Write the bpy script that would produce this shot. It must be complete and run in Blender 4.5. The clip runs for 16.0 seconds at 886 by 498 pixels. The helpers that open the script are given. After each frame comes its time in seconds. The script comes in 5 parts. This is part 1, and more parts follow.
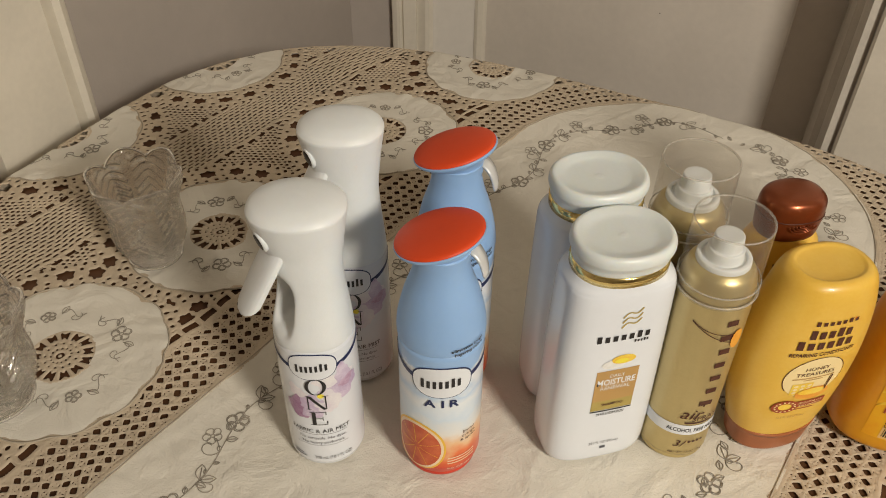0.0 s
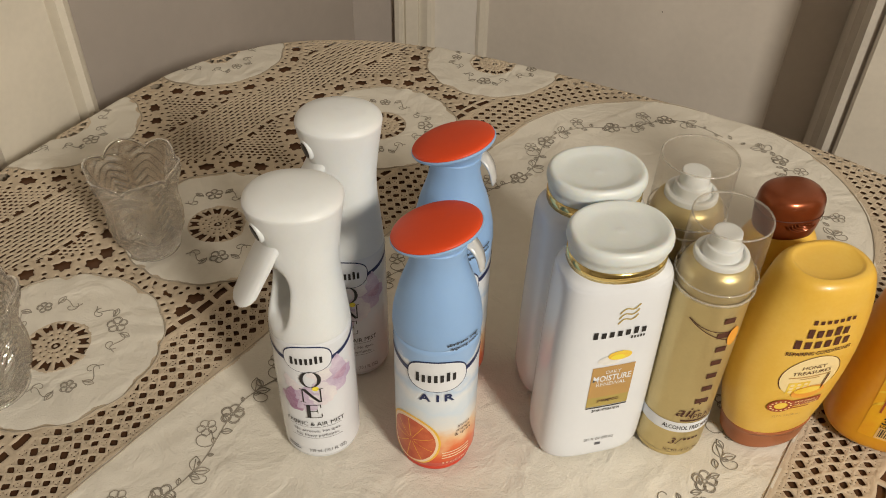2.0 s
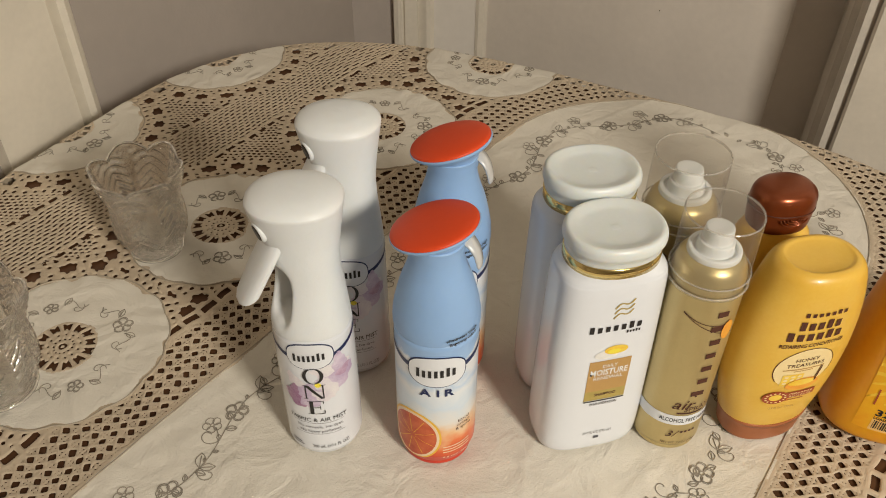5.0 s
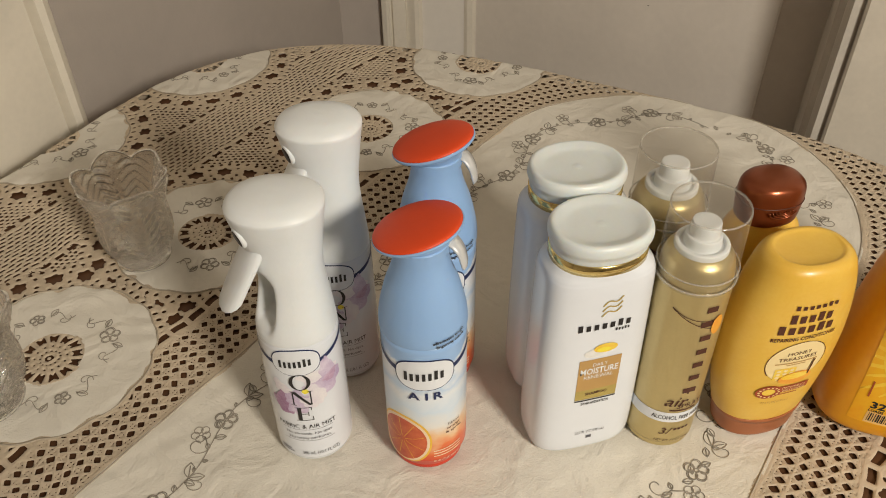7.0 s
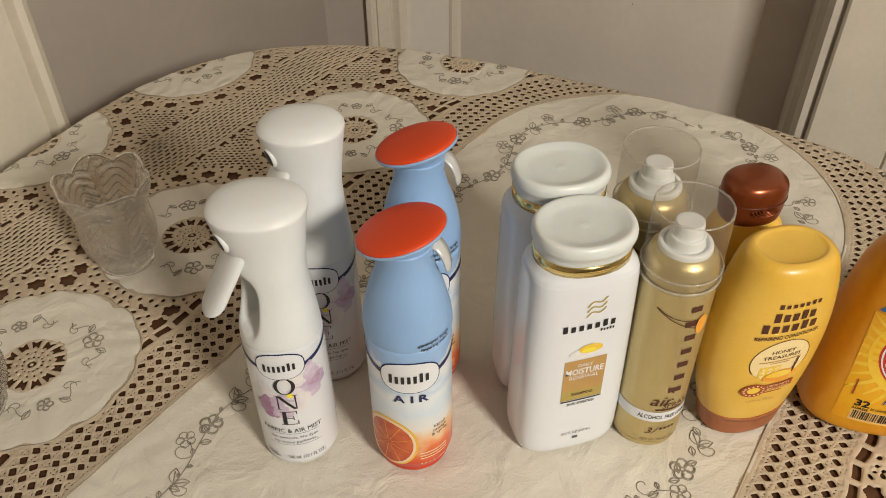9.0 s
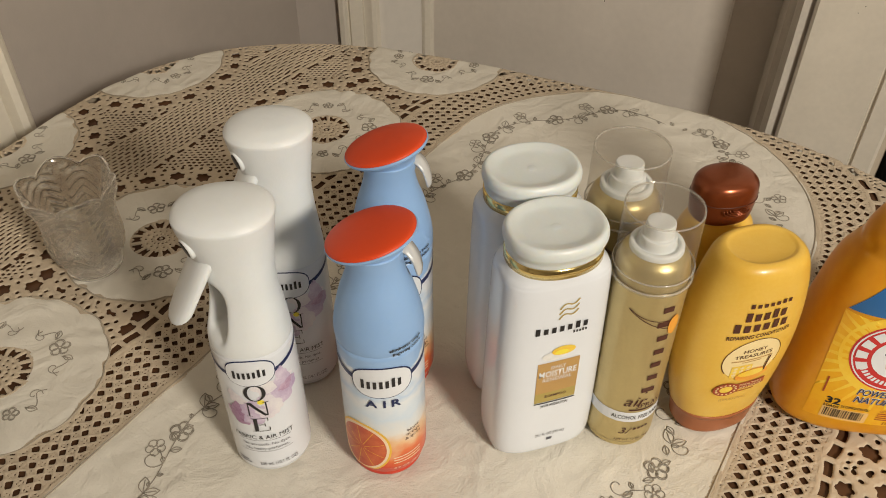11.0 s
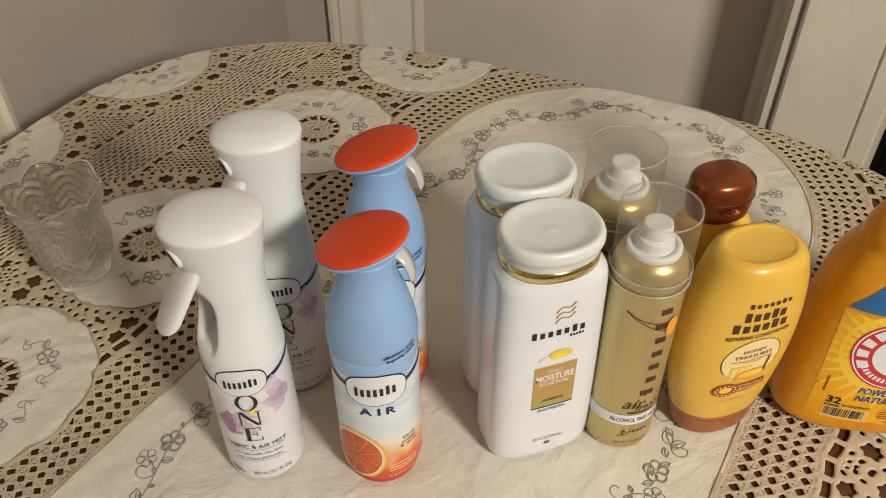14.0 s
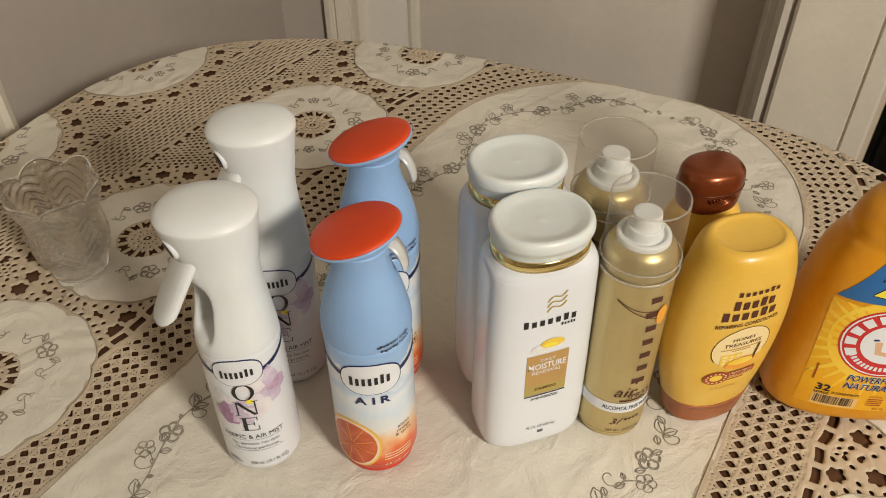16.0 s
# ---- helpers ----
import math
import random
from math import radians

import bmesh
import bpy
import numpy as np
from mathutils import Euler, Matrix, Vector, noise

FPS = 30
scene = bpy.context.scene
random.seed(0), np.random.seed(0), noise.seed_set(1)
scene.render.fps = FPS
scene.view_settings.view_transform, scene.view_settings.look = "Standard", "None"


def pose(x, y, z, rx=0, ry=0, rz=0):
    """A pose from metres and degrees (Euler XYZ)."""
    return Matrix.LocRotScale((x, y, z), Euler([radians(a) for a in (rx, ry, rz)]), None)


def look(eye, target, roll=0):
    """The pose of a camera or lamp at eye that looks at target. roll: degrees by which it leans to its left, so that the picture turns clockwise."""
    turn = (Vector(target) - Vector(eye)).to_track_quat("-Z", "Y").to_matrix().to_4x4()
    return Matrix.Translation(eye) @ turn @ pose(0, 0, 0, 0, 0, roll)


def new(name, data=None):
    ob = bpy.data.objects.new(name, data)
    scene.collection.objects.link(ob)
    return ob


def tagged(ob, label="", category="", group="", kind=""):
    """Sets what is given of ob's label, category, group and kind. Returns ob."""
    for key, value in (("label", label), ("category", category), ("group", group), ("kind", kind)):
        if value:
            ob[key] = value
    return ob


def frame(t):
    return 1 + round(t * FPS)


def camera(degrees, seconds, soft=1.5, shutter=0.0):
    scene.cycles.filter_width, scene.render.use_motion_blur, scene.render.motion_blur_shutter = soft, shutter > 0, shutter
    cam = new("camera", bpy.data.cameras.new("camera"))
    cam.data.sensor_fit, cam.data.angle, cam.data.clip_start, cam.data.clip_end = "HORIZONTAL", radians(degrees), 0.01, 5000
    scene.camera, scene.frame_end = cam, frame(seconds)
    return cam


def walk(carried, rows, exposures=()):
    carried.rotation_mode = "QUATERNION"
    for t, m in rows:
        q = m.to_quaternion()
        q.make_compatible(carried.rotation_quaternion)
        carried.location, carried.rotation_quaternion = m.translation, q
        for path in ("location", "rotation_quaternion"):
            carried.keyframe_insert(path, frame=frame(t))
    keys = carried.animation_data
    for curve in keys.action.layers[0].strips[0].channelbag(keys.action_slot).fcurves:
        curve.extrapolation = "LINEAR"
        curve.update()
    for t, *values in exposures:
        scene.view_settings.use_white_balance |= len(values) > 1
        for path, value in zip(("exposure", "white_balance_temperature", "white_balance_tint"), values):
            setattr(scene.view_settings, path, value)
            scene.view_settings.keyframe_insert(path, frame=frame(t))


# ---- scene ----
cam = camera(56.5, 16.0, soft=0.95)
EXPOSURES = [(0, -0.07), (0.5, 0.0), (16, 0.0)]
PATH = [
    (0, (-0.00192, 0.06215, 1.23707), (0.04668, 1.58217, -0.06184), 0.632),
    (0.5, (-0.00181, 0.06132, 1.23498), (0.04615, 1.57969, -0.06589), 0.712),
    (1, (-0.00409, 0.05838, 1.23388), (0.04363, 1.57772, -0.06587), 1.286),
    (1.5, (-0.00223, 0.05978, 1.23389), (0.04752, 1.57795, -0.06715), 1.347),
    (2, (0.00018, 0.06158, 1.23383), (0.04818, 1.57880, -0.06837), 1.338),
    (2.5, (0.00087, 0.06420, 1.23761), (0.04840, 1.58108, -0.06501), 1.431),
    (3, (0.00047, 0.06599, 1.23908), (0.04585, 1.58332, -0.06309), 1.307),
    (3.5, (-0.00012, 0.06260, 1.23899), (0.04275, 1.57968, -0.06356), 1.125),
    (6, (0.00585, 0.05127, 1.23999), (0.05009, 1.56943, -0.06125), -0.029),
    (6.5, (0.00787, 0.05328, 1.23886), (0.05336, 1.57344, -0.06001), -0.470),
    (7, (0.01105, 0.05740, 1.23566), (0.05587, 1.57635, -0.06464), -0.751),
    (7.5, (0.01460, 0.05629, 1.23649), (0.05945, 1.57402, -0.06523), -0.960),
    (8, (0.01159, 0.05648, 1.23519), (0.07398, 1.57401, -0.06604), -0.534),
    (8.5, (0.01564, 0.05833, 1.23451), (0.08380, 1.57579, -0.06652), -0.663),
    (9, (0.01393, 0.05984, 1.23597), (0.08639, 1.57577, -0.06660), -0.611),
    (11.5, (0.01843, 0.06641, 1.23651), (0.15440, 1.57091, -0.07421), 0.343),
    (12, (0.01770, 0.06668, 1.23720), (0.15556, 1.57153, -0.07293), 0.447),
    (12.5, (0.01586, 0.07025, 1.23784), (0.15313, 1.57599, -0.07133), 0.239),
    (13, (0.01657, 0.07421, 1.23605), (0.15857, 1.57653, -0.07653), 0.195),
    (13.5, (0.01798, 0.07657, 1.23427), (0.16011, 1.57343, -0.08452), -0.131),
    (14, (0.01920, 0.07725, 1.23437), (0.16084, 1.57157, -0.08734), -0.308),
    (14.5, (0.01992, 0.07328, 1.23533), (0.16489, 1.56518, -0.08875), -0.378),
    (15, (0.02130, 0.06750, 1.23470), (0.16638, 1.55734, -0.09170), -0.575),
    (15.5, (0.01734, 0.06760, 1.23401), (0.16646, 1.55827, -0.09101), -0.257),
    (16, (0.02220, 0.06869, 1.23553), (0.16544, 1.55995, -0.08946), -0.602),
]
walk(cam, [(t, look(eye, target, roll)) for t, eye, target, roll in PATH], EXPOSURES)

# ---- world and lamps ----
world = bpy.data.worlds.new("room_world")
world.use_nodes = True
scene.world = world
world.node_tree.nodes["Background"].inputs[0].default_value = (0.9, 0.8, 0.65, 1)
world.node_tree.nodes["Background"].inputs[1].default_value = 0.02

LAMP_POS = Vector((0.82, -0.86, 1.80))
bulb = bpy.data.lights.new("floor_lamp_bulb", "AREA")
bulb.shape, bulb.size, bulb.energy, bulb.color = "DISK", 0.31, 30.5, (1.0, 0.915, 0.785)
bulb_ob = new("floor_lamp_bulb", bulb)
bulb_ob.matrix_world = look(LAMP_POS, (0.45, 0.40, 0.7))


# ---- materials ----
def mat(name, color, rough=0.5, metal=0.0, vary=0.0, scale=20.0, bump=0.0, bump_scale=200.0, second=None,
        transmission=0.0, subsurface=0.0, coat=0.0, ior=1.45):
    """A Principled material with colour variation at two scales and a fine relief, in object space."""
    m = bpy.data.materials.new(name)
    m.use_nodes = True
    nt = m.node_tree
    b = nt.nodes["Principled BSDF"]
    b.inputs["Base Color"].default_value = (*color, 1)
    b.inputs["Roughness"].default_value = rough
    b.inputs["Metallic"].default_value = metal
    b.inputs["Transmission Weight"].default_value = transmission
    b.inputs["IOR"].default_value = ior
    b.inputs["Coat Weight"].default_value = coat
    b.inputs["Coat Roughness"].default_value = 0.08
    if subsurface:
        b.inputs["Subsurface Weight"].default_value = subsurface
        b.inputs["Subsurface Radius"].default_value = (0.01, 0.008, 0.006)
        b.inputs["Subsurface Scale"].default_value = 0.6
    tc = nt.nodes.new("ShaderNodeTexCoord")
    if vary or second:
        n1 = nt.nodes.new("ShaderNodeTexNoise")
        n1.inputs["Scale"].default_value, n1.inputs["Detail"].default_value = scale, 6
        n2 = nt.nodes.new("ShaderNodeTexNoise")
        n2.inputs["Scale"].default_value, n2.inputs["Detail"].default_value = scale * 14, 3
        nt.links.new(tc.outputs["Object"], n1.inputs["Vector"])
        nt.links.new(tc.outputs["Object"], n2.inputs["Vector"])
        add = nt.nodes.new("ShaderNodeMath")
        add.operation = "MULTIPLY_ADD"
        nt.links.new(n2.outputs["Fac"], add.inputs[0])
        add.inputs[1].default_value = 0.35
        nt.links.new(n1.outputs["Fac"], add.inputs[2])
        ramp = nt.nodes.new("ShaderNodeMapRange")
        ramp.inputs["From Min"].default_value, ramp.inputs["From Max"].default_value = 0.45, 0.9
        nt.links.new(add.outputs[0], ramp.inputs["Value"])
        mix = nt.nodes.new("ShaderNodeMix")
        mix.data_type = "RGBA"
        nt.links.new(ramp.outputs[0], mix.inputs["Factor"])
        two = second or tuple(c * (1 - vary) for c in color)
        mix.inputs[6].default_value, mix.inputs[7].default_value = (*color, 1), (*two, 1)
        nt.links.new(mix.outputs[2], b.inputs["Base Color"])
    if bump:
        n3 = nt.nodes.new("ShaderNodeTexNoise")
        n3.inputs["Scale"].default_value, n3.inputs["Detail"].default_value = bump_scale, 4
        nt.links.new(tc.outputs["Object"], n3.inputs["Vector"])
        bp = nt.nodes.new("ShaderNodeBump")
        bp.inputs["Strength"].default_value, bp.inputs["Distance"].default_value = bump, 0.001
        nt.links.new(n3.outputs["Fac"], bp.inputs["Height"])
        nt.links.new(bp.outputs["Normal"], b.inputs["Normal"])
    return m


def clear(name, tint, haze, haze_color, bend=0.0, bump=0.0, bump_scale=120.0):
    """Clear moulded stuff: mostly passes light straight on, partly bends it (bend), with a faint haze and a gloss that grows at grazing angles."""
    m = bpy.data.materials.new(name)
    m.use_nodes = True
    nt = m.node_tree
    nt.nodes.remove(nt.nodes["Principled BSDF"])
    tr = nt.nodes.new("ShaderNodeBsdfTransparent")
    tr.inputs[0].default_value = (*tint, 1)
    gl = nt.nodes.new("ShaderNodeBsdfGlass")
    gl.inputs["Roughness"].default_value, gl.inputs["IOR"].default_value = 0.03, 1.45
    df = nt.nodes.new("ShaderNodeBsdfDiffuse")
    df.inputs[0].default_value = (*haze_color, 1)
    gs = nt.nodes.new("ShaderNodeBsdfGlossy")
    gs.inputs["Roughness"].default_value = 0.05
    lw = nt.nodes.new("ShaderNodeLayerWeight")
    fr = nt.nodes.new("ShaderNodeMath")
    fr.operation = "POWER"
    fr.inputs[1].default_value = 4.0
    nt.links.new(lw.outputs["Facing"], fr.inputs[0])
    fr2 = nt.nodes.new("ShaderNodeMath")
    fr2.operation = "MULTIPLY_ADD"
    fr2.inputs[1].default_value, fr2.inputs[2].default_value = 0.5, 0.035
    nt.links.new(fr.outputs[0], fr2.inputs[0])
    m1, m2, m3 = (nt.nodes.new("ShaderNodeMixShader") for _ in range(3))
    m1.inputs[0].default_value, m2.inputs[0].default_value = bend, haze
    nt.links.new(tr.outputs[0], m1.inputs[1])
    nt.links.new(gl.outputs[0], m1.inputs[2])
    nt.links.new(m1.outputs[0], m2.inputs[1])
    nt.links.new(df.outputs[0], m2.inputs[2])
    nt.links.new(fr2.outputs[0], m3.inputs[0])
    nt.links.new(m2.outputs[0], m3.inputs[1])
    nt.links.new(gs.outputs[0], m3.inputs[2])
    nt.links.new(m3.outputs[0], nt.nodes["Material Output"].inputs[0])
    if bump:
        tc = nt.nodes.new("ShaderNodeTexCoord")
        n3 = nt.nodes.new("ShaderNodeTexVoronoi")
        n3.inputs["Scale"].default_value = bump_scale
        nt.links.new(tc.outputs["Object"], n3.inputs["Vector"])
        bp = nt.nodes.new("ShaderNodeBump")
        bp.inputs["Strength"].default_value, bp.inputs["Distance"].default_value = bump, 0.002
        nt.links.new(n3.outputs["Distance"], bp.inputs["Height"])
        for nd in (gl, gs, lw):
            nt.links.new(bp.outputs["Normal"], nd.inputs["Normal"])
    return m


M_WALL = mat("mauve_wall_paint", (0.455, 0.405, 0.365), 0.75, vary=0.12, scale=3, bump=0.25, bump_scale=160)
M_WALL2 = mat("pale_wall_paint", (0.76, 0.72, 0.655), 0.7, vary=0.10, scale=4, bump=0.2, bump_scale=150)
M_DOOR = mat("door_paint", (0.84, 0.78, 0.70), 0.55, vary=0.12, scale=5, bump=0.15, bump_scale=90)
M_TRIM = mat("cream_trim_paint", (0.78, 0.725, 0.62), 0.45, vary=0.14, scale=9, bump=0.25, bump_scale=70)
# the cream trim paint greyed down, for a side in shade
M_SHADE_TRIM = mat("shaded_trim_paint", (0.68, 0.63, 0.55), 0.5, vary=0.2, scale=12, bump=0.3, bump_scale=80)
M_BROWN = mat("gap_shade_tan", (0.62, 0.54, 0.43), 0.7, vary=0.12, scale=5, bump=0.2, bump_scale=140)
M_CEIL = mat("ceiling_paint", (0.84, 0.82, 0.77), 0.85, vary=0.05, scale=3)
M_FLOOR = mat("floor_boards", (0.16, 0.09, 0.05), 0.45, second=(0.09, 0.05, 0.03), scale=6, bump=0.2, bump_scale=60)
M_WOOD = mat("table_wood", (0.115, 0.050, 0.020), 0.5, second=(0.07, 0.029, 0.012), scale=18, bump=0.12, bump_scale=120)
M_LINEN = mat("cream_linen", (0.72, 0.68, 0.595), 0.85, vary=0.10, scale=9, bump=0.55, bump_scale=900)
M_LACE = mat("crochet_cotton", (0.63, 0.52, 0.385), 0.9, vary=0.18, scale=14, bump=1.0, bump_scale=1300)
M_STITCH = mat("grey_embroidery_thread", (0.36, 0.32, 0.26), 0.8, vary=0.4, scale=60)
M_HEM = mat("ecru_hem_thread", (0.46, 0.40, 0.31), 0.85, vary=0.25, scale=80)
# soft creases in the linen over its weave
nt = M_LINEN.node_tree
tc = nt.nodes.new("ShaderNodeTexCoord")
cn = nt.nodes.new("ShaderNodeTexNoise")
cn.inputs["Scale"].default_value, cn.inputs["Detail"].default_value, cn.inputs["Distortion"].default_value = 26, 3.5, 1.6
nt.links.new(tc.outputs["Object"], cn.inputs["Vector"])
cb = nt.nodes.new("ShaderNodeBump")
cb.inputs["Strength"].default_value, cb.inputs["Distance"].default_value = 0.5, 0.006
nt.links.new(cn.outputs["Fac"], cb.inputs["Height"])
fine_bump = [n for n in nt.nodes if n.type == "BUMP" and n != cb][0]
nt.links.new(cb.outputs["Normal"], fine_bump.inputs["Normal"])
M_BLACK = mat("black_casing", (0.012, 0.012, 0.014), 0.35, vary=0.2, scale=10)
M_NAIL = mat("dark_nail", (0.06, 0.045, 0.035), 0.6)

M_WHITE = mat("white_plastic", (0.755, 0.785, 0.795), 0.42, vary=0.04, scale=14, bump=0.10, bump_scale=420, subsurface=0.12)
M_WHITE_GLOSS = mat("glossy_white_plastic", (0.735, 0.765, 0.81), 0.22, vary=0.03, scale=14, coat=0.3)
M_MILKY = mat("milky_cap_plastic", (0.68, 0.72, 0.71), 0.36, vary=0.06, scale=30, subsurface=0.5)
M_GOLD_RING = mat("polished_gold_foil", (0.83, 0.66, 0.28), 0.14, 1.0)
M_GOLD = mat("satin_gold_paint", (0.63, 0.515, 0.255), 0.38, 0.72, vary=0.08, scale=40, bump=0.05, bump_scale=700)
M_CLEAR = clear("clear_cap_plastic", (0.96, 0.95, 0.93), 0.05, (0.8, 0.78, 0.74))
M_RIDGE = clear("moulded_cap_ridge", (0.95, 0.94, 0.92), 0.22, (0.8, 0.79, 0.76))
M_VASE = clear("pressed_glass", (0.985, 0.975, 0.95), 0.0, (0.75, 0.70, 0.60), 0.70, 0.25, 150)
M_YELLOW = mat("honey_yellow_plastic", (0.76, 0.50, 0.095), 0.34, second=(0.71, 0.43, 0.06), scale=34, subsurface=0.12, coat=0.15)
M_COPPER = mat("metallic_copper_plastic", (0.25, 0.062, 0.02), 0.28, 0.6, vary=0.15, scale=60, coat=0.2)
M_BROWNCAP = mat("brown_cap_plastic", (0.38, 0.13, 0.05), 0.35, 0.15, vary=0.15, scale=60)
M_ORANGE_PL = mat("orange_translucent_plastic", (0.76, 0.36, 0.014), 0.34, second=(0.64, 0.26, 0.010), scale=9, subsurface=0.2, coat=0.15)
M_RED = mat("orange_red_plastic", (0.70, 0.062, 0.010), 0.48, vary=0.06, scale=25, bump=0.06, bump_scale=300)
M_BLUE_PL = mat("pale_blue_plastic", (0.27, 0.44, 0.72), 0.38, vary=0.04, scale=25, subsurface=0.1)
M_TRIGGER = mat("clear_white_trigger_plastic", (0.70, 0.70, 0.69), 0.25, transmission=0.35)
M_INK = mat("black_ink", (0.015, 0.014, 0.016), 0.4)
M_NAVY = mat("navy_ink", (0.012, 0.022, 0.09), 0.4)
M_GREY_INK = mat("grey_ink", (0.10, 0.10, 0.12), 0.45)
M_PAPER = mat("white_label", (0.74, 0.765, 0.80), 0.35, vary=0.03, scale=30)
M_BROWN_INK = mat("dark_brown_ink", (0.075, 0.022, 0.012), 0.4)
M_TAN = mat("tan_label", (0.50, 0.30, 0.10), 0.35, vary=0.12, scale=40)
M_OLIVE = mat("olive_gold_label", (0.43, 0.33, 0.09), 0.35, vary=0.1, scale=40)
M_DEEP_BLUE = mat("cobalt_cap_plastic", (0.012, 0.03, 0.13), 0.3)
M_LABEL_BLUE = mat("blue_label", (0.03, 0.14, 0.38), 0.35)
M_LABEL_RED = mat("red_label", (0.56, 0.03, 0.03), 0.35)
M_LEMON = mat("lemon_ink", (0.85, 0.72, 0.06), 0.35)
M_NECK = mat("frosted_amber_neck", (0.66, 0.42, 0.20), 0.35, transmission=0.3)


# ---- mesh helpers ----
def thing(name, m, label, category, group=""):
    ob = new(name)
    ob.empty_display_size = 0.03
    ob.matrix_basis = m
    return tagged(ob, label, category, group)


def finish(ob, material, parent=None, label="", smooth=True):
    if material:
        ob.data.materials.append(material)
    if smooth:
        ob.data.polygons.foreach_set("use_smooth", [True] * len(ob.data.polygons))
    if parent:
        ob.parent = parent
    if label:
        ob["label"] = label
    return ob


def part(name, bm, material, parent=None, label="", smooth=True):
    me = bpy.data.meshes.new(name)
    bmesh.ops.recalc_face_normals(bm, faces=bm.faces[:])
    bm.to_mesh(me)
    bm.free()
    return finish(new(name, me), material, parent, label, smooth)


def raw(name, verts, faces, material, parent=None, label="", smooth=True):
    me = bpy.data.meshes.new(name)
    me.from_pydata([tuple(map(float, v)) for v in verts], [], faces)
    me.validate()
    return finish(new(name, me), material, parent, label, smooth)


def box_bm(x0, y0, z0, x1, y1, z1, bevel=0.0, seg=2):
    bm = bmesh.new()
    bmesh.ops.create_cube(bm, size=1)
    for v in bm.verts:
        v.co = Vector((x0 + (v.co.x + 0.5) * (x1 - x0), y0 + (v.co.y + 0.5) * (y1 - y0), z0 + (v.co.z + 0.5) * (z1 - z0)))
    if bevel:
        bmesh.ops.bevel(bm, geom=bm.edges[:], offset=bevel, segments=seg, affect="EDGES")
    return bm


def glide(keys, n=6):
    """Rows of numbers, passed through smoothly (Catmull-Rom), n steps to each stretch. A doubled row makes a corner."""
    K = np.array(keys, float)
    out = []
    for i in range(len(K) - 1):
        p1, p2 = K[i], K[i + 1]
        if np.allclose(p1, p2):
            continue
        p0 = K[i - 1] if i else p1
        p3 = K[i + 2] if i + 2 < len(K) else p2
        m1, m2 = (p2 - p0) / 2, (p3 - p1) / 2
        if np.allclose(p0, p1):
            m1 = (p2 - p1)
        if np.allclose(p3, p2):
            m2 = (p2 - p1)
        for k in range(n):
            s = k / n
            out.append((2 * s**3 - 3 * s**2 + 1) * p1 + (s**3 - 2 * s**2 + s) * m1 + (3 * s**2 - 2 * s**3) * p2 + (s**3 - s**2) * m2)
    out.append(K[-1])
    return np.array(out)


def ring(a, b, p, n):
    th = np.linspace(0, 2 * np.pi, n, endpoint=False)
    c, s = np.cos(th), np.sin(th)
    return np.stack([a * np.sign(c) * abs(c) ** (2 / p), b * np.sign(s) * abs(s) ** (2 / p)], 1)


def loft(rows, n=56, p=2.0, warp=None, close=(True, True)):
    """Vertices and faces of a body through level rings. A row: height, half width, half depth, and optionally the centre x, y and the ring's power."""
    verts, faces = [], []
    for row in rows:
        h, a, b = row[:3]
        cx, cy = (row[3], row[4]) if len(row) > 4 else (0, 0)
        pp = row[5] if len(row) > 5 else p
        for x, y in ring(max(a, 1e-5), max(b, 1e-5), pp, n):
            q = np.array([x + cx, y + cy, h])
            verts.append(warp(q) if warp else q)
    for i in range(len(rows) - 1):
        for j in range(n):
            k = (j + 1) % n
            faces.append((i * n + j, i * n + k, (i + 1) * n + k, (i + 1) * n + j))
    if close[0]:
        faces.append(tuple(range(n - 1, -1, -1)))
    if close[1]:
        faces.append(tuple((len(rows) - 1) * n + j for j in range(n)))
    return verts, faces


def lathe_keys(keys):
    return [(h, r, r) for h, r in keys]


def tube(points, radius, n=6, closed=False):
    """Vertices and faces of a round cord along points; radius may be a list."""
    P = [Vector(q) for q in points]
    rad = radius if isinstance(radius, (list, tuple, np.ndarray)) else [radius] * len(P)
    verts, faces = [], []
    for i, q in enumerate(P):
        a = P[i - 1] if i or closed else q
        b = P[(i + 1) % len(P)] if i + 1 < len(P) or closed else q
        t = (b - a).normalized()
        up = Vector((0, 0, 1)) if abs(t.z) < 0.9 else Vector((0, 1, 0))
        s = t.cross(up).normalized()
        u = s.cross(t)
        for k in range(n):
            w = 2 * math.pi * k / n
            verts.append(q + (s * math.cos(w) + u * math.sin(w)) * rad[i])
    m = len(P)
    for i in range(m if closed else m - 1):
        for k in range(n):
            a, b = i * n + k, i * n + (k + 1) % n
            c, d = ((i + 1) % m) * n + (k + 1) % n, ((i + 1) % m) * n + k
            faces.append((a, b, c, d))
    if not closed:
        faces += [tuple(range(n - 1, -1, -1)), tuple((m - 1) * n + k for k in range(n))]
    return verts, faces


# ---- the room ----
def wall(name, p0, p1, material, z0=0.0, z1=2.45, thick=0.09, label="", category="wall"):
    """An upright slab from p0 to p1; the room is on its right-hand side as one goes from p0 to p1."""
    p0, p1 = Vector((*p0, 0)), Vector((*p1, 0))
    along = p1 - p0
    bm = box_bm(0, 0, z0, along.length, thick, z1)
    ob = part(name, bm, material, None, "", smooth=False)
    ob.matrix_basis = Matrix.Translation(p0) @ pose(0, 0, 0, 0, 0, math.degrees(math.atan2(along.y, along.x)))
    return tagged(ob, label, category, kind="structure")


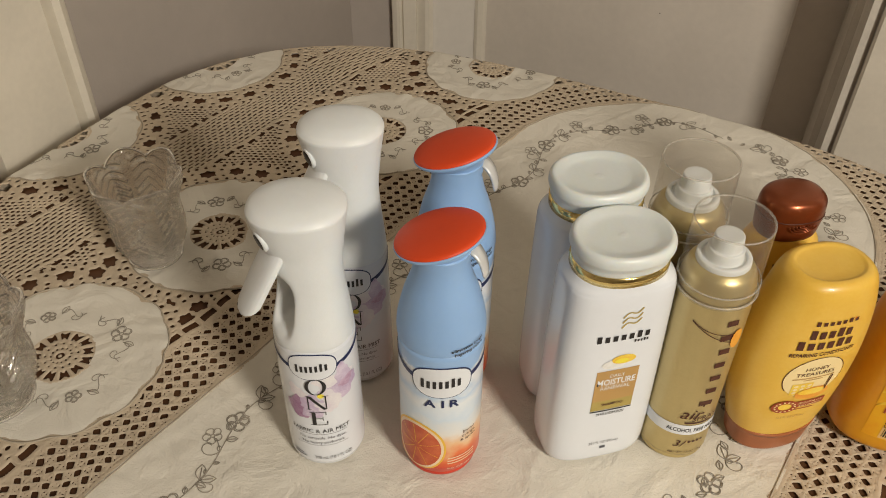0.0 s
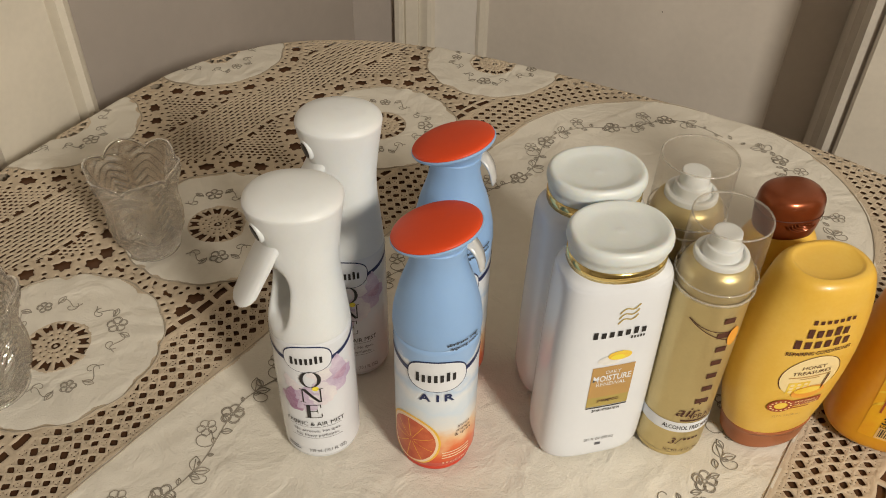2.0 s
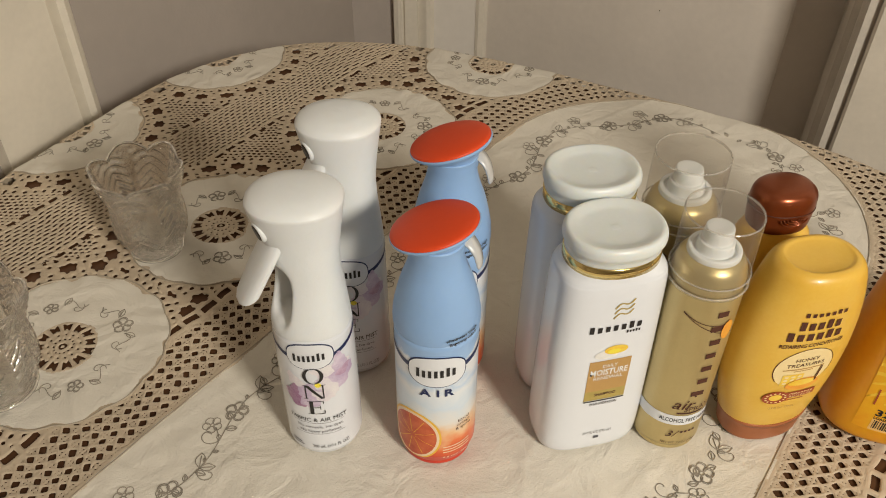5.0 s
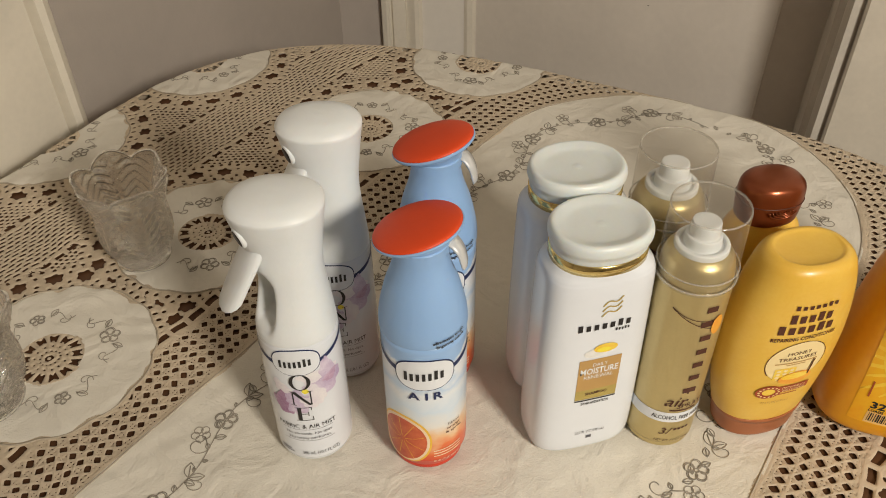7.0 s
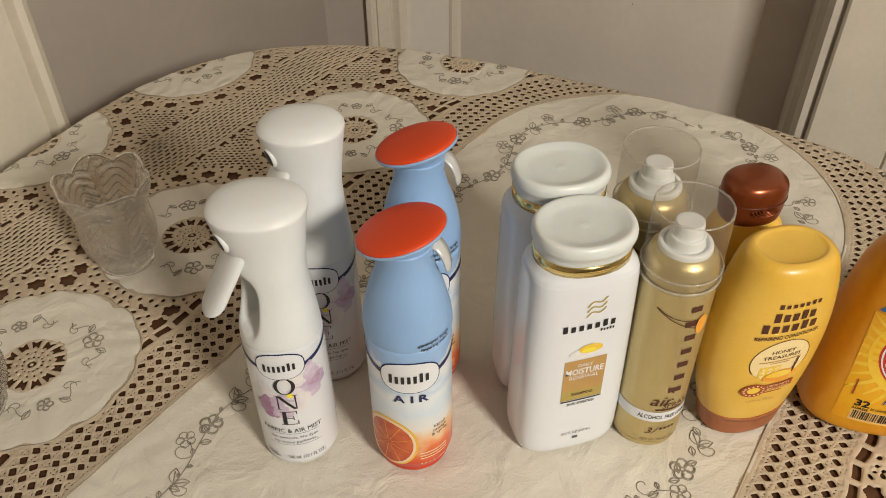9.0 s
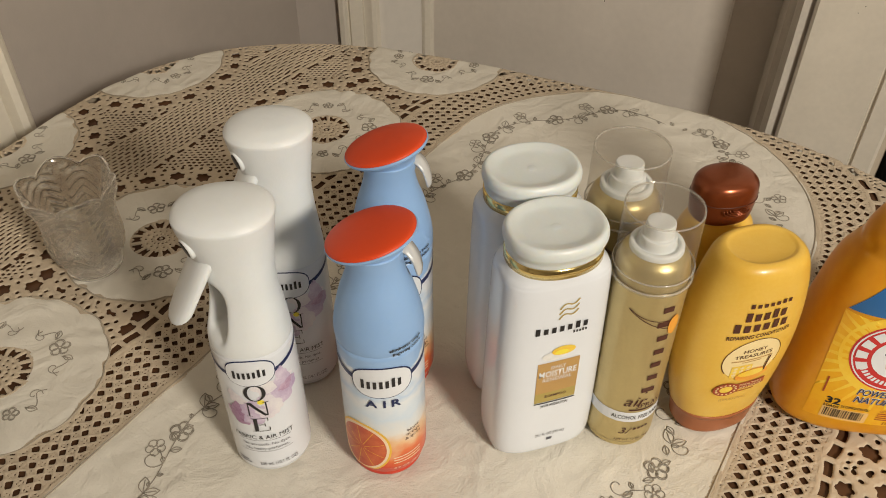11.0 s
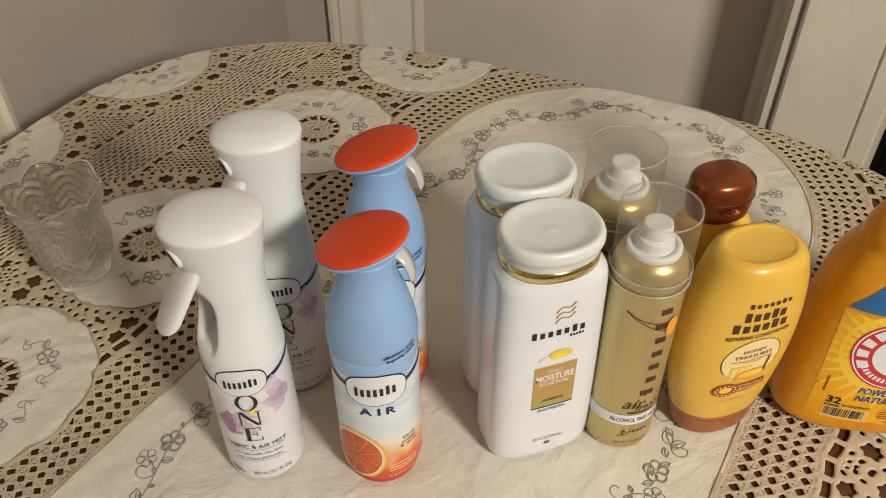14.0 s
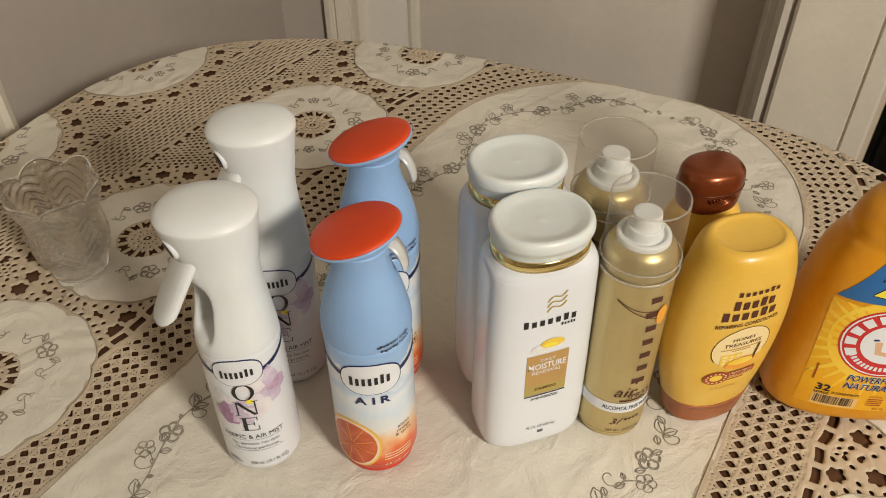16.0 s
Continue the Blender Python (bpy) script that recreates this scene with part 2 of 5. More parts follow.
def moulding(name, p0, p1, profile, material, z0, z1, label, category="trim"):
    """An upright moulded board from p0 to p1: profile is rows of (share of its width, depth out of the wall)."""
    p0, p1 = Vector((*p0, 0)), Vector((*p1, 0))
    along = p1 - p0
    verts, faces = [], []
    pr = [(0, 0)] + list(profile) + [(1, 0)]
    for z in (z0, z1):
        verts += [(u * along.length, -d, z) for u, d in pr]
    n = len(pr)
    faces = [(i, i + 1, n + i + 1, n + i) for i in range(n - 1)] + [tuple(range(n - 1, -1, -1)), tuple(range(n, 2 * n))]
    ob = raw(name, verts, faces, material, smooth=False)
    ob.matrix_basis = Matrix.Translation(p0) @ pose(0, 0, 0, 0, 0, math.degrees(math.atan2(along.y, along.x)))
    return tagged(ob, label, category, kind="structure")


LEFT_DIR = Vector((0.397, 0.918))
CORNER = Vector((-0.136, 1.570))
left_end = CORNER - LEFT_DIR * 3.0
wall("wall_left", left_end, CORNER, M_WALL, label="mauve-grey painted plaster wall beside the table")
wall("wall_back", (-0.1405, 1.5693), (0.122, 1.598), M_WALL, label="mauve-grey painted wall between corner and door")
wall("wall_return", (0.5640, 1.2335), (0.6445, 1.2206), M_DOOR, label="pale painted door jamb turned away from the lamp")
wall("wall_right", (0.6493, 1.1755), (2.6, -0.21), M_WALL2, label="pale painted wall behind the white casing")
wall("wall_near", (2.6, -0.19), (1.1, -2.75), M_WALL2, label="pale painted wall behind the viewer")
wall("wall_rear", (1.12, -2.72), (left_end.x, left_end.y), M_WALL2, label="pale painted rear wall of the room")

room = [(-1.62, -1.30), (-0.20, 1.75), (0.85, 1.75), (2.8, -0.15), (1.15, -2.95)]
for nm, z0, z1, m_, lab in (("floor", -0.05, 0.0, M_FLOOR, "dark brown wooden floor"), ("ceiling", 2.45, 2.5, M_CEIL, "white painted ceiling")):
    vs = [(x, y, z) for z in (z0, z1) for x, y in room]
    k = len(room)
    fs = [tuple(range(k)), tuple(range(2 * k - 1, k - 1, -1))] + [(i, k + i, k + (i + 1) % k, (i + 1) % k) for i in range(k)]
    tagged(raw(nm, vs, fs, m_, smooth=False), lab, nm, kind="structure")

# casing on the left wall: a broad board with a moulded outer edge
moulding("trim_1", (-0.4652, 0.8103), (-0.4097, 0.9383),
         [(0.0, 0.018), (0.80, 0.018), (0.81, 0.013), (0.83, 0.013), (0.85, 0.026), (0.90, 0.030), (0.96, 0.026), (1.0, 0.022)],
         M_TRIM, 0.0, 2.1, "broad cream-painted wooden door casing with moulded edge")
moulding("trim_2", (-0.5377, 0.6428), (-0.4732, 0.7913), [(0.0, 0.012), (0.92, 0.012), (1.0, 0.010)], M_TRIM, 0.0, 2.05,
         "cream-painted door leaf edge beside the casing")
# wall seam, casing and door on the back wall
moulding("trim_3", (-0.058, 1.5775), (0.020, 1.586),
         [(0, 0.020), (0.10, 0.024), (0.18, 0.024), (0.20, 0.014), (0.24, 0.014), (0.27, 0.019), (0.58, 0.019), (0.61, 0.013),
          (0.66, 0.015), (0.80, 0.022), (0.90, 0.022), (1.0, 0.016)],
         M_TRIM, 0.0, 2.1, "cream-painted moulded wooden door casing")
moulding("trim_4", (0.1037, 1.5955), (0.1290, 1.5976), [(0, 0.006), (0.2, 0.010), (0.6, 0.010), (0.8, 0.007), (1, 0.006)], M_TRIM, 0.0, 2.1,
         "narrow cream-painted upright stop bead")
moulding("trim_8", (0.0205, 1.586), (0.1035, 1.5955), [(0, 0.004), (1, 0.004)], M_WALL2, 0.0, 2.1, "flat beige painted board between casing and bead")
bm = box_bm(0, 0, 0.01, 0.580, 0.035, 2.05, 0.006, 3)
leaf = part("door_1", bm, M_DOOR, None, "", smooth=False)
leaf.matrix_basis = Matrix.Translation((0.1225, 1.595, 0)) @ pose(0, 0, 0, 0, 0, math.degrees(math.atan2(1.232 - 1.595, 0.566 - 0.122)))
for x_, z_, r_ in ((0.556, 0.722, 0.0022), (0.50, 0.715, 0.0011), (0.36, 0.64, 0.0010)):
    v, f_ = loft(glide([(0.0, r_, r_), (r_ * 0.6, r_ * 0.8, r_ * 0.8), (r_, 0.0002, 0.0002)], 3), 12)
    raw("nail", [(x_ + q[0], -q[2], z_ + q[1]) for q in v], f_, M_NAIL, leaf, "small dark nail head")
tagged(leaf, "plain pale grey painted door leaf standing ajar", "door", kind="structure")
# side face of the casing: its shade is painted in as grey
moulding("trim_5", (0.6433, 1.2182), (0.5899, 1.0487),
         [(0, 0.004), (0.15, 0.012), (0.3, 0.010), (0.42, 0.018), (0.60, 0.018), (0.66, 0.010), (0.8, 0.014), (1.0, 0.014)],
         M_SHADE_TRIM, 0.0, 2.1, "greyish moulded side of the door casing, shade put into its paint")
casing = moulding("trim_6", (0.5876, 1.0431), (0.706, 0.9736), [(0, 0.002), (0.03, 0.006), (0.76, 0.006), (0.77, 0.001), (0.795, 0.001), (0.805, 0.006), (0.97, 0.006), (1.0, 0.003)], M_TRIM, 0.0, 2.1,
         "broad cream-painted wooden casing board with dark specks")
for x_, z_, r_ in ((0.030, 0.80, 0.0008), (0.052, 0.775, 0.0006), (0.058, 0.785, 0.0007), (0.047, 0.90, 0.0006)):
    v, f_ = loft(glide([(0.0, r_, r_), (r_ * 0.5, r_ * 0.8, r_ * 0.8), (r_ * 0.7, 0.0002, 0.0002)], 3), 10)
    raw("paint_chip", [(x_ + q[0], -0.006 - q[2], z_ + q[1]) for q in v], f_, M_NAIL, casing, "small dark paint chip")
# tan strip that stands in for the shade in this gap
moulding("trim_7", (0.7063, 0.9734), (0.7131, 0.9694), [(0, -0.001), (1.0, -0.001)], M_BROWN, 0.0, 2.1,
         "narrow gap beside the casing board, its shade painted tan")


# ---- prints on curved skins ----
class Skin:
    """The front of a lofted body: u runs round it from its front line (to the right), h up it."""

    def __init__(self, rows, power=2.0):
        R = [tuple(r) + (0, 0, power)[len(r) - 3:] for r in rows]
        self.R = np.array(R, float)
        order = np.argsort(self.R[:, 0], kind="stable")
        self.R = self.R[order]
        self.seen = {}
        self.stretch, self.raised = 1.0, 0.0

    def at(self, u, h, lift):
        h = h * self.stretch + self.raised
        key = round(h, 4)
        if key not in self.seen:
            a, b, cx, cy, p = (np.interp(h, self.R[:, 0], self.R[:, k]) for k in range(1, 6))
            th = np.linspace(-math.pi / 2 - 2.4, -math.pi / 2 + 2.4, 241)
            c, s = np.cos(th), np.sin(th)
            x, y = a * np.sign(c) * abs(c) ** (2 / p), b * np.sign(s) * abs(s) ** (2 / p)
            arc = np.concatenate([[0], np.cumsum(np.hypot(np.diff(x), np.diff(y)))])
            self.seen[key] = (arc - arc[120], x, y, cx, cy)
        arc, x, y, cx, cy = self.seen[key]
        px, py = np.interp(u, arc, x), np.interp(u, arc, y)
        k = 1 + lift / max(math.hypot(px, py), 1e-4)
        return (px * k + cx, py * k + cy, h)


def decal(name, pts, faces, skin, material, parent, lift=0.0003, label=""):
    return raw(name, [skin.at(u, h, lift) for u, h in pts], faces, material, parent, label)


def grid_print(name, fn, nu, nv, skin, material, parent, lift=0.0003, label=""):
    """fn maps s, t in 0..1 to u, h."""
    pts = [fn(i / nu, j / nv) for j in range(nv + 1) for i in range(nu + 1)]
    faces = [(j * (nu + 1) + i, j * (nu + 1) + i + 1, (j + 1) * (nu + 1) + i + 1, (j + 1) * (nu + 1) + i) for j in range(nv) for i in range(nu)]
    return decal(name, pts, faces, skin, material, parent, lift, label)


def rect(name, u, h, w, t, skin, material, parent, lift=0.0003, label="", bend=None):
    f = bend or (lambda x: 0)
    return grid_print(name, lambda a, b: (u + (a - 0.5) * w, h + (b - 0.5) * t + f(u + (a - 0.5) * w)), max(2, int(w / 0.002)), max(1, int(t / 0.004)), skin, material, parent, lift, label)


def disc(name, u, h, ru, rh, skin, material, parent, lift=0.0003, inner=0.0, a0=0.0, a1=2 * math.pi, label="", power=2.0):
    n, m = 48, 4

    def fn(s, t):
        a, r = a0 + (a1 - a0) * s, inner + (1 - inner) * t
        c, d = math.cos(a), math.sin(a)
        return (u + ru * r * math.copysign(abs(c) ** (2 / power), c), h + rh * r * math.copysign(abs(d) ** (2 / power), d))
    return grid_print(name, fn, n, m, skin, material, parent, lift, label)


def stroke(name, pts, width, skin, material, parent, lift=0.0004):
    P = np.array(pts)
    T = np.gradient(P, axis=0)
    T /= np.linalg.norm(T, axis=1)[:, None] + 1e-9
    N = np.stack([-T[:, 1], T[:, 0]], 1) * width / 2
    V = [tuple(q) for pr in zip(P - N, P + N) for q in pr]
    return decal(name, V, [(2 * i, 2 * i + 1, 2 * i + 3, 2 * i + 2) for i in range(len(P) - 1)], skin, material, parent, lift)


def words(text, u, h, cap, skin, material, parent, width=None, lift=0.0005, turn=0.0, shear=0.0, slope=0.0, bold=0.0, name="lettering"):
    """Built-in font lettering, its middle at u, h, its capitals cap high (and width wide, where given), laid on the skin."""
    cu = bpy.data.curves.new("lettering", "FONT")
    cu.body, cu.size, cu.resolution_u, cu.shear, cu.offset = text, 1.0, 2, shear, bold
    cu.align_x = "CENTER"
    tmp = bpy.data.objects.new("lettering", cu)
    scene.collection.objects.link(tmp)
    dg = bpy.context.evaluated_depsgraph_get()
    me = bpy.data.meshes.new_from_object(tmp.evaluated_get(dg))
    bpy.data.objects.remove(tmp)
    bpy.data.curves.remove(cu)
    xs = [v.co.x for v in me.vertices]
    k = cap / 0.70
    kx = width / (max(xs) - min(xs)) if width else k
    mid = (max(xs) + min(xs)) / 2
    bm = bmesh.new()
    bm.from_mesh(me)
    bpy.data.meshes.remove(me)
    ct, st = math.cos(turn), math.sin(turn)
    for v in bm.verts:
        x, y = (v.co.x - mid) * kx, (v.co.y - 0.35) * k
        y += slope * x
        v.co = Vector((u + x * ct - y * st, h + x * st + y * ct, 0))
    lo, hi = min(v.co.x for v in bm.verts), max(v.co.x for v in bm.verts)
    c = lo + 0.003
    while c < hi:
        bmesh.ops.bisect_plane(bm, geom=bm.verts[:] + bm.edges[:] + bm.faces[:], plane_co=(c, 0, 0), plane_no=(1, 0, 0))
        c += 0.003
    for v in bm.verts:
        v.co = Vector(skin.at(v.co.x, v.co.y, lift))
    return part(name, bm, material, parent, smooth=False)


def blocks(u, h, w, t, n, skin, material, parent, lift=0.0005, turn=False, slope=0.0, gap=0.36):
    """A wordmark drawn as a row of plain blocks."""
    pts, faces = [], []
    step = w / n
    for k in range(n):
        x0 = -w / 2 + k * step
        for a, b, lo, hi in ((0.0, 1.0 - 1.25 * gap, 0.0, 1.0 if k in (0, n - 2) else 0.8),):
            i = len(pts)
            for x, y in ((a, lo), (b, lo), (b, hi), (a, hi)):
                x, y = x0 + x * step, (y - 0.45) * t
                y += slope * x
                pts.append((u - y, h + x) if turn else (u + x, h + y))
            faces.append((i, i + 1, i + 2, i + 3))
    return tagged(decal("wordmark", pts, faces, skin, material, parent, lift), kind="stuff")


def shield(u, h, ru, rh, skin, parent):
    """The pale badge with its dark rim and a plain wordmark in it."""
    disc("badge_rim", u, h, ru * 1.05, rh * 1.06, skin, M_NAVY, parent, 0.00035, power=2.5)
    disc("badge", u, h, ru, rh, skin, M_PAPER, parent, 0.0006, power=2.5)
    blocks(u, h - 0.0005, ru * 1.40, rh * 0.62, 7, skin, M_INK, parent, 0.0009, slope=0.08)


def petal_print(u, h, r, a, skin, material, parent, lift):
    """A watercolour petal: a drawn-out disc with a wavering outline."""
    ca, sa = math.cos(a), math.sin(a)

    def fn(s, t):
        w = 2 * math.pi * s
        q = r * t * (1 + 0.16 * math.sin(3 * w + a) + 0.09 * math.sin(7 * w + 2 * a))
        x, y = q * math.cos(w), 0.62 * q * math.sin(w)
        return (u + x * ca - y * sa, h + x * sa + y * ca)
    return grid_print("bloom", fn, 36, 4, skin, material, parent, lift)


def serif_letters(skin, parent):
    """The tall word down the label, thick and thin strokes with fine serifs."""
    def letter(quads):
        pts, faces = [], []
        for a, b, c, d in quads:
            i, n = len(pts), 6
            for k in range(n + 1):
                t = k / n
                pts.extend([(a[0] + (b[0] - a[0]) * t, a[1] + (b[1] - a[1]) * t), (d[0] + (c[0] - d[0]) * t, d[1] + (c[1] - d[1]) * t)])
            faces += [(i + 2 * k, i + 2 * k + 2, i + 2 * k + 3, i + 2 * k + 1) for k in range(n)]
        return decal("lettering", pts, faces, skin, M_INK, parent, 0.0009)

    def bar(x0, y0, x1, y1):
        return ((x0, y0), (x1, y0), (x1, y1), (x0, y1))
    disc_o = grid_print("lettering", lambda s, t: (0.0005 + 0.0066 * (0.66 + 0.34 * t) * math.cos(6.2832 * s), 0.0905 + 0.0078 * (0.94 + 0.06 * t) * math.sin(6.2832 * s)), 48, 1, skin, M_INK, parent, 0.0009)
    y = 0.0670
    letter([bar(-0.0057, y, -0.0049, y + 0.0140), bar(0.0054, y, 0.0062, y + 0.0140), ((-0.0060, y + 0.0140), (0.0040, y), (0.0061, y), (-0.0030, y + 0.0140)),
            bar(-0.0073, y, -0.0036, y + 0.0004), bar(0.0040, y + 0.0136, 0.0077, y + 0.0140), bar(-0.0073, y + 0.0136, -0.0050, y + 0.0140)])
    y = 0.0505
    letter([bar(-0.0040, y, -0.0016, y + 0.0140), bar(-0.0055, y, 0.0056, y + 0.0005), bar(-0.0055, y + 0.0135, 0.0052, y + 0.0140), bar(-0.0016, y + 0.0068, 0.0030, y + 0.0073),
            bar(0.0051, y, 0.0056, y + 0.0040), bar(0.0047, y + 0.0106, 0.0052, y + 0.0140), bar(0.0026, y + 0.0048, 0.0030, y + 0.0093)])
    return disc_o


def mist_print(body):
    sk = Skin(MIST_BODY)
    rect("stripe", 0, 0.1075, 0.12, 0.0035, sk, M_NAVY, body, 0.00025, bend=lambda u: 0.010 * min(1, abs(u) / 0.04) ** 2 - 0.002)
    for k, (u, h, r, m_) in enumerate(((0.013, 0.092, 0.013, M_VIOLET2), (0.019, 0.097, 0.009, M_VIOLET), (0.016, 0.082, 0.014, M_VIOLET), (0.009, 0.077, 0.010, M_VIOLET2), (0.021, 0.088, 0.006, M_PLUM),
                                       (-0.012, 0.083, 0.008, M_VIOLET2), (-0.009, 0.070, 0.013, M_VIOLET), (-0.012, 0.064, 0.010, M_PLUM), (-0.002, 0.066, 0.010, M_VIOLET), (0.006, 0.069, 0.008, M_VIOLET2), (-0.014, 0.073, 0.006, M_PLUM))):
        petal_print(u, h, r, k * 1.7, sk, m_, body, 0.00022 + 0.00003 * k)
    disc("bloom", 0.003, 0.0808, 0.0022, 0.0022, sk, M_LEMON, body, 0.00058)
    shield(0.0, 0.1090, 0.0150, 0.0115, sk, body)
    serif_letters(sk, body)
    words("FABRIC & AIR MIST", 0, 0.0430, 0.0042, sk, M_INK, body, 0.040)
    words("No aerosols. No dyes.", 0.001, 0.0350, 0.0028, sk, M_GREY_INK, body, 0.032)
    words("No heavy perfumes.", 0.001, 0.0300, 0.0028, sk, M_GREY_INK, body, 0.029)
    rect("rule", 0, 0.0390, 0.036, 0.0003, sk, M_GREY_INK, body)
    rect("rule", 0, 0.0265, 0.036, 0.0003, sk, M_GREY_INK, body)
    words("300 mL (10.1 FL OZ)", 0.007, 0.0120, 0.0036, sk, M_GREY_INK, body, 0.026)
    rect("small_print", -0.019, 0.0130, 0.009, 0.0010, sk, M_GREY_INK, body)
    rect("small_print", -0.018, 0.0105, 0.011, 0.0010, sk, M_GREY_INK, body)


def can_print(body):
    sk = Skin(CAN_BODY)
    rect("stripe", 0, 0.1110, 0.13, 0.0042, sk, M_NAVY, body, 0.0003, bend=lambda u: 0.010 * min(1, abs(u) / 0.04) ** 2 - 0.003)
    # blood orange slice
    u, h = -0.0165, 0.036
    for nm, r, m_, l in (("rind", 1.0, M_RIND, 0.0003), ("pith", 0.93, M_PITH, 0.0004), ("flesh", 0.84, M_FLESH, 0.0005)):
        disc(nm, u, h, 0.0195 * r, 0.0270 * r, sk, m_, body, l)
    for k in range(9):
        a = k * 2 * math.pi / 9 + 0.3
        stroke("membrane", [(u + 0.0163 * t * math.cos(a), h + 0.0226 * t * math.sin(a)) for t in np.linspace(0.12, 0.95, 8)], 0.00035, sk, M_RIND, body, 0.0006)
    shield(0.0, 0.1080, 0.0180, 0.0140, sk, body)
    for ch, du in (("A", -0.0078), ("I", 0.0), ("R", 0.0072)):
        words(ch, du + 0.0005, 0.0872, 0.0068, sk, M_NAVY, body, None, 0.0006, bold=0.03)
    words("eliminates tough", 0.0155, 0.1395, 0.0026, sk, M_INK, body, 0.021, 0.0012, slope=0.10, bold=0.02)
    words("lingering odors", 0.0165, 0.1355, 0.0026, sk, M_INK, body, 0.019, 0.0012, slope=0.10, bold=0.02)
    for k, tx in enumerate(("blood", "orange", "& spritz")):
        words(tx, 0.0185, 0.0520 - 0.0042 * k, 0.0028, sk, M_BROWN_INK, body)
    for k in range(3):
        rect("small_print", 0.014, 0.0250 - 0.003 * k, 0.020, 0.0011, sk, M_PITH, body)
    words("8.8 OZ (250 g)", 0.015, 0.0130, 0.0026, sk, M_PITH, body)


def shampoo_print(body):
    sk = Skin(SHAMPOO_BODY)
    sk.stretch = 1.045
    u = 0.0006
    for k in range(3):
        stroke("swoosh", [(u - 0.004 + 0.012 * t, 0.142 + 0.0035 * k + 0.007 * t + 0.002 * math.sin(6.28 * t) + 0.001 * k) for t in np.linspace(0, 1, 14)], 0.0011, sk, M_OLIVE, body)
    blocks(u, 0.1335, 0.036, 0.0062, 7, sk, M_INK, body, slope=0.02)
    blocks(u + 0.0115, 0.1280, 0.010, 0.0026, 5, sk, M_INK, body)
    disc("droplet", u + 0.002, 0.1120, 0.0078, 0.0042, sk, M_GLOW_YELLOW, body, 0.0006)
    disc("droplet", u + 0.0005, 0.1110, 0.0045, 0.0022, sk, M_LEMON, body, 0.0008)
    disc("splash", u - 0.004, 0.1080, 0.0080, 0.0042, sk, M_SPLASH, body, 0.0004)
    rect("label_block", u, 0.0865, 0.0285, 0.031, sk, M_TAN, body, 0.00035, "tan printed block")
    rect("label_block", u, 0.0660, 0.0285, 0.0100, sk, M_OLIVE, body, 0.00035, "olive-gold printed block")
    rect("rule", u, 0.0600, 0.0285, 0.0012, sk, M_INK, body, 0.0005)
    words("DAILY", u, 0.0965, 0.0032, sk, M_PAPER, body, 0.010)
    words("MOISTURE", u, 0.0905, 0.0058, sk, M_PAPER, body, 0.0255, bold=0.02)
    words("RENEWAL", u, 0.0845, 0.0036, sk, M_PAPER, body, 0.020)
    words("SHAMPOO", u, 0.0670, 0.0028, sk, M_BROWN_INK, body, 0.015, bold=0.02)
    words("24 HR HYDRATION", u, 0.0565, 0.0027, sk, M_INK, body, 0.019, bold=0.015)
    words("20.1 FL OZ (595 mL)", u, 0.0230, 0.0030, sk, M_GREY_INK, body, 0.021)
    rect("small_print", u, 0.0165, 0.004, 0.003, sk, M_GREY_INK, body)


def hair_print(body):
    sk = Skin(HAIR_BODY)
    rect("white_band", 0.0, 0.0365, 0.14, 0.0105, sk, M_PAPER, body, 0.0003, "white printed band")
    words("ALCOHOL FREE HAIRSPRAY", 0.0085, 0.0365, 0.0042, sk, M_INK, body, 0.047, bold=0.01)
    blocks(0.0070, 0.1095, 0.092, 0.0095, 7, sk, M_BROWN_INK, body, turn=True, gap=0.5)
    disc("dot", 0.0060, 0.0630, 0.0009, 0.0009, sk, M_BROWN_INK, body)
    words("air", 0.0000, 0.0545, 0.0105, sk, M_BROWN_INK, body, 0.0165, shear=0.35)
    words("SPRAY", 0.0105, 0.0492, 0.0050, sk, M_BROWN_INK, body, 0.020)
    rect("small_print", 0.006, 0.0445, 0.020, 0.0016, sk, M_BROWN_INK, body)
    stroke("flourish", [(-0.018 + 0.040 * t, 0.143 - 0.030 * t + 0.010 * t * t) for t in np.linspace(0, 1, 24)], 0.0006, sk, M_BROWN_INK, body)
    stroke("flourish", [(-0.018 + 0.034 * t, 0.1435 - 0.022 * t + 0.014 * t * t) for t in np.linspace(0, 1, 24)], 0.0006, sk, M_BROWN_INK, body)
    disc("orange_mark", 0.0140, 0.1290, 0.0045, 0.0085, sk, M_ORANGE_INK, body, 0.0007)
    words("3/", -0.0030, 0.0210, 0.0072, sk, M_BROWN_INK, body, None, shear=0.3)
    for k in range(4):
        disc("dot", 0.0035 + 0.0032 * k, 0.0225, 0.0012, 0.0012, sk, M_BROWN_INK, body)
    words("NET WT. 7.0 OZ (198 g)", 0.004, 0.0100, 0.0028, sk, M_BROWN_INK, body, 0.027)


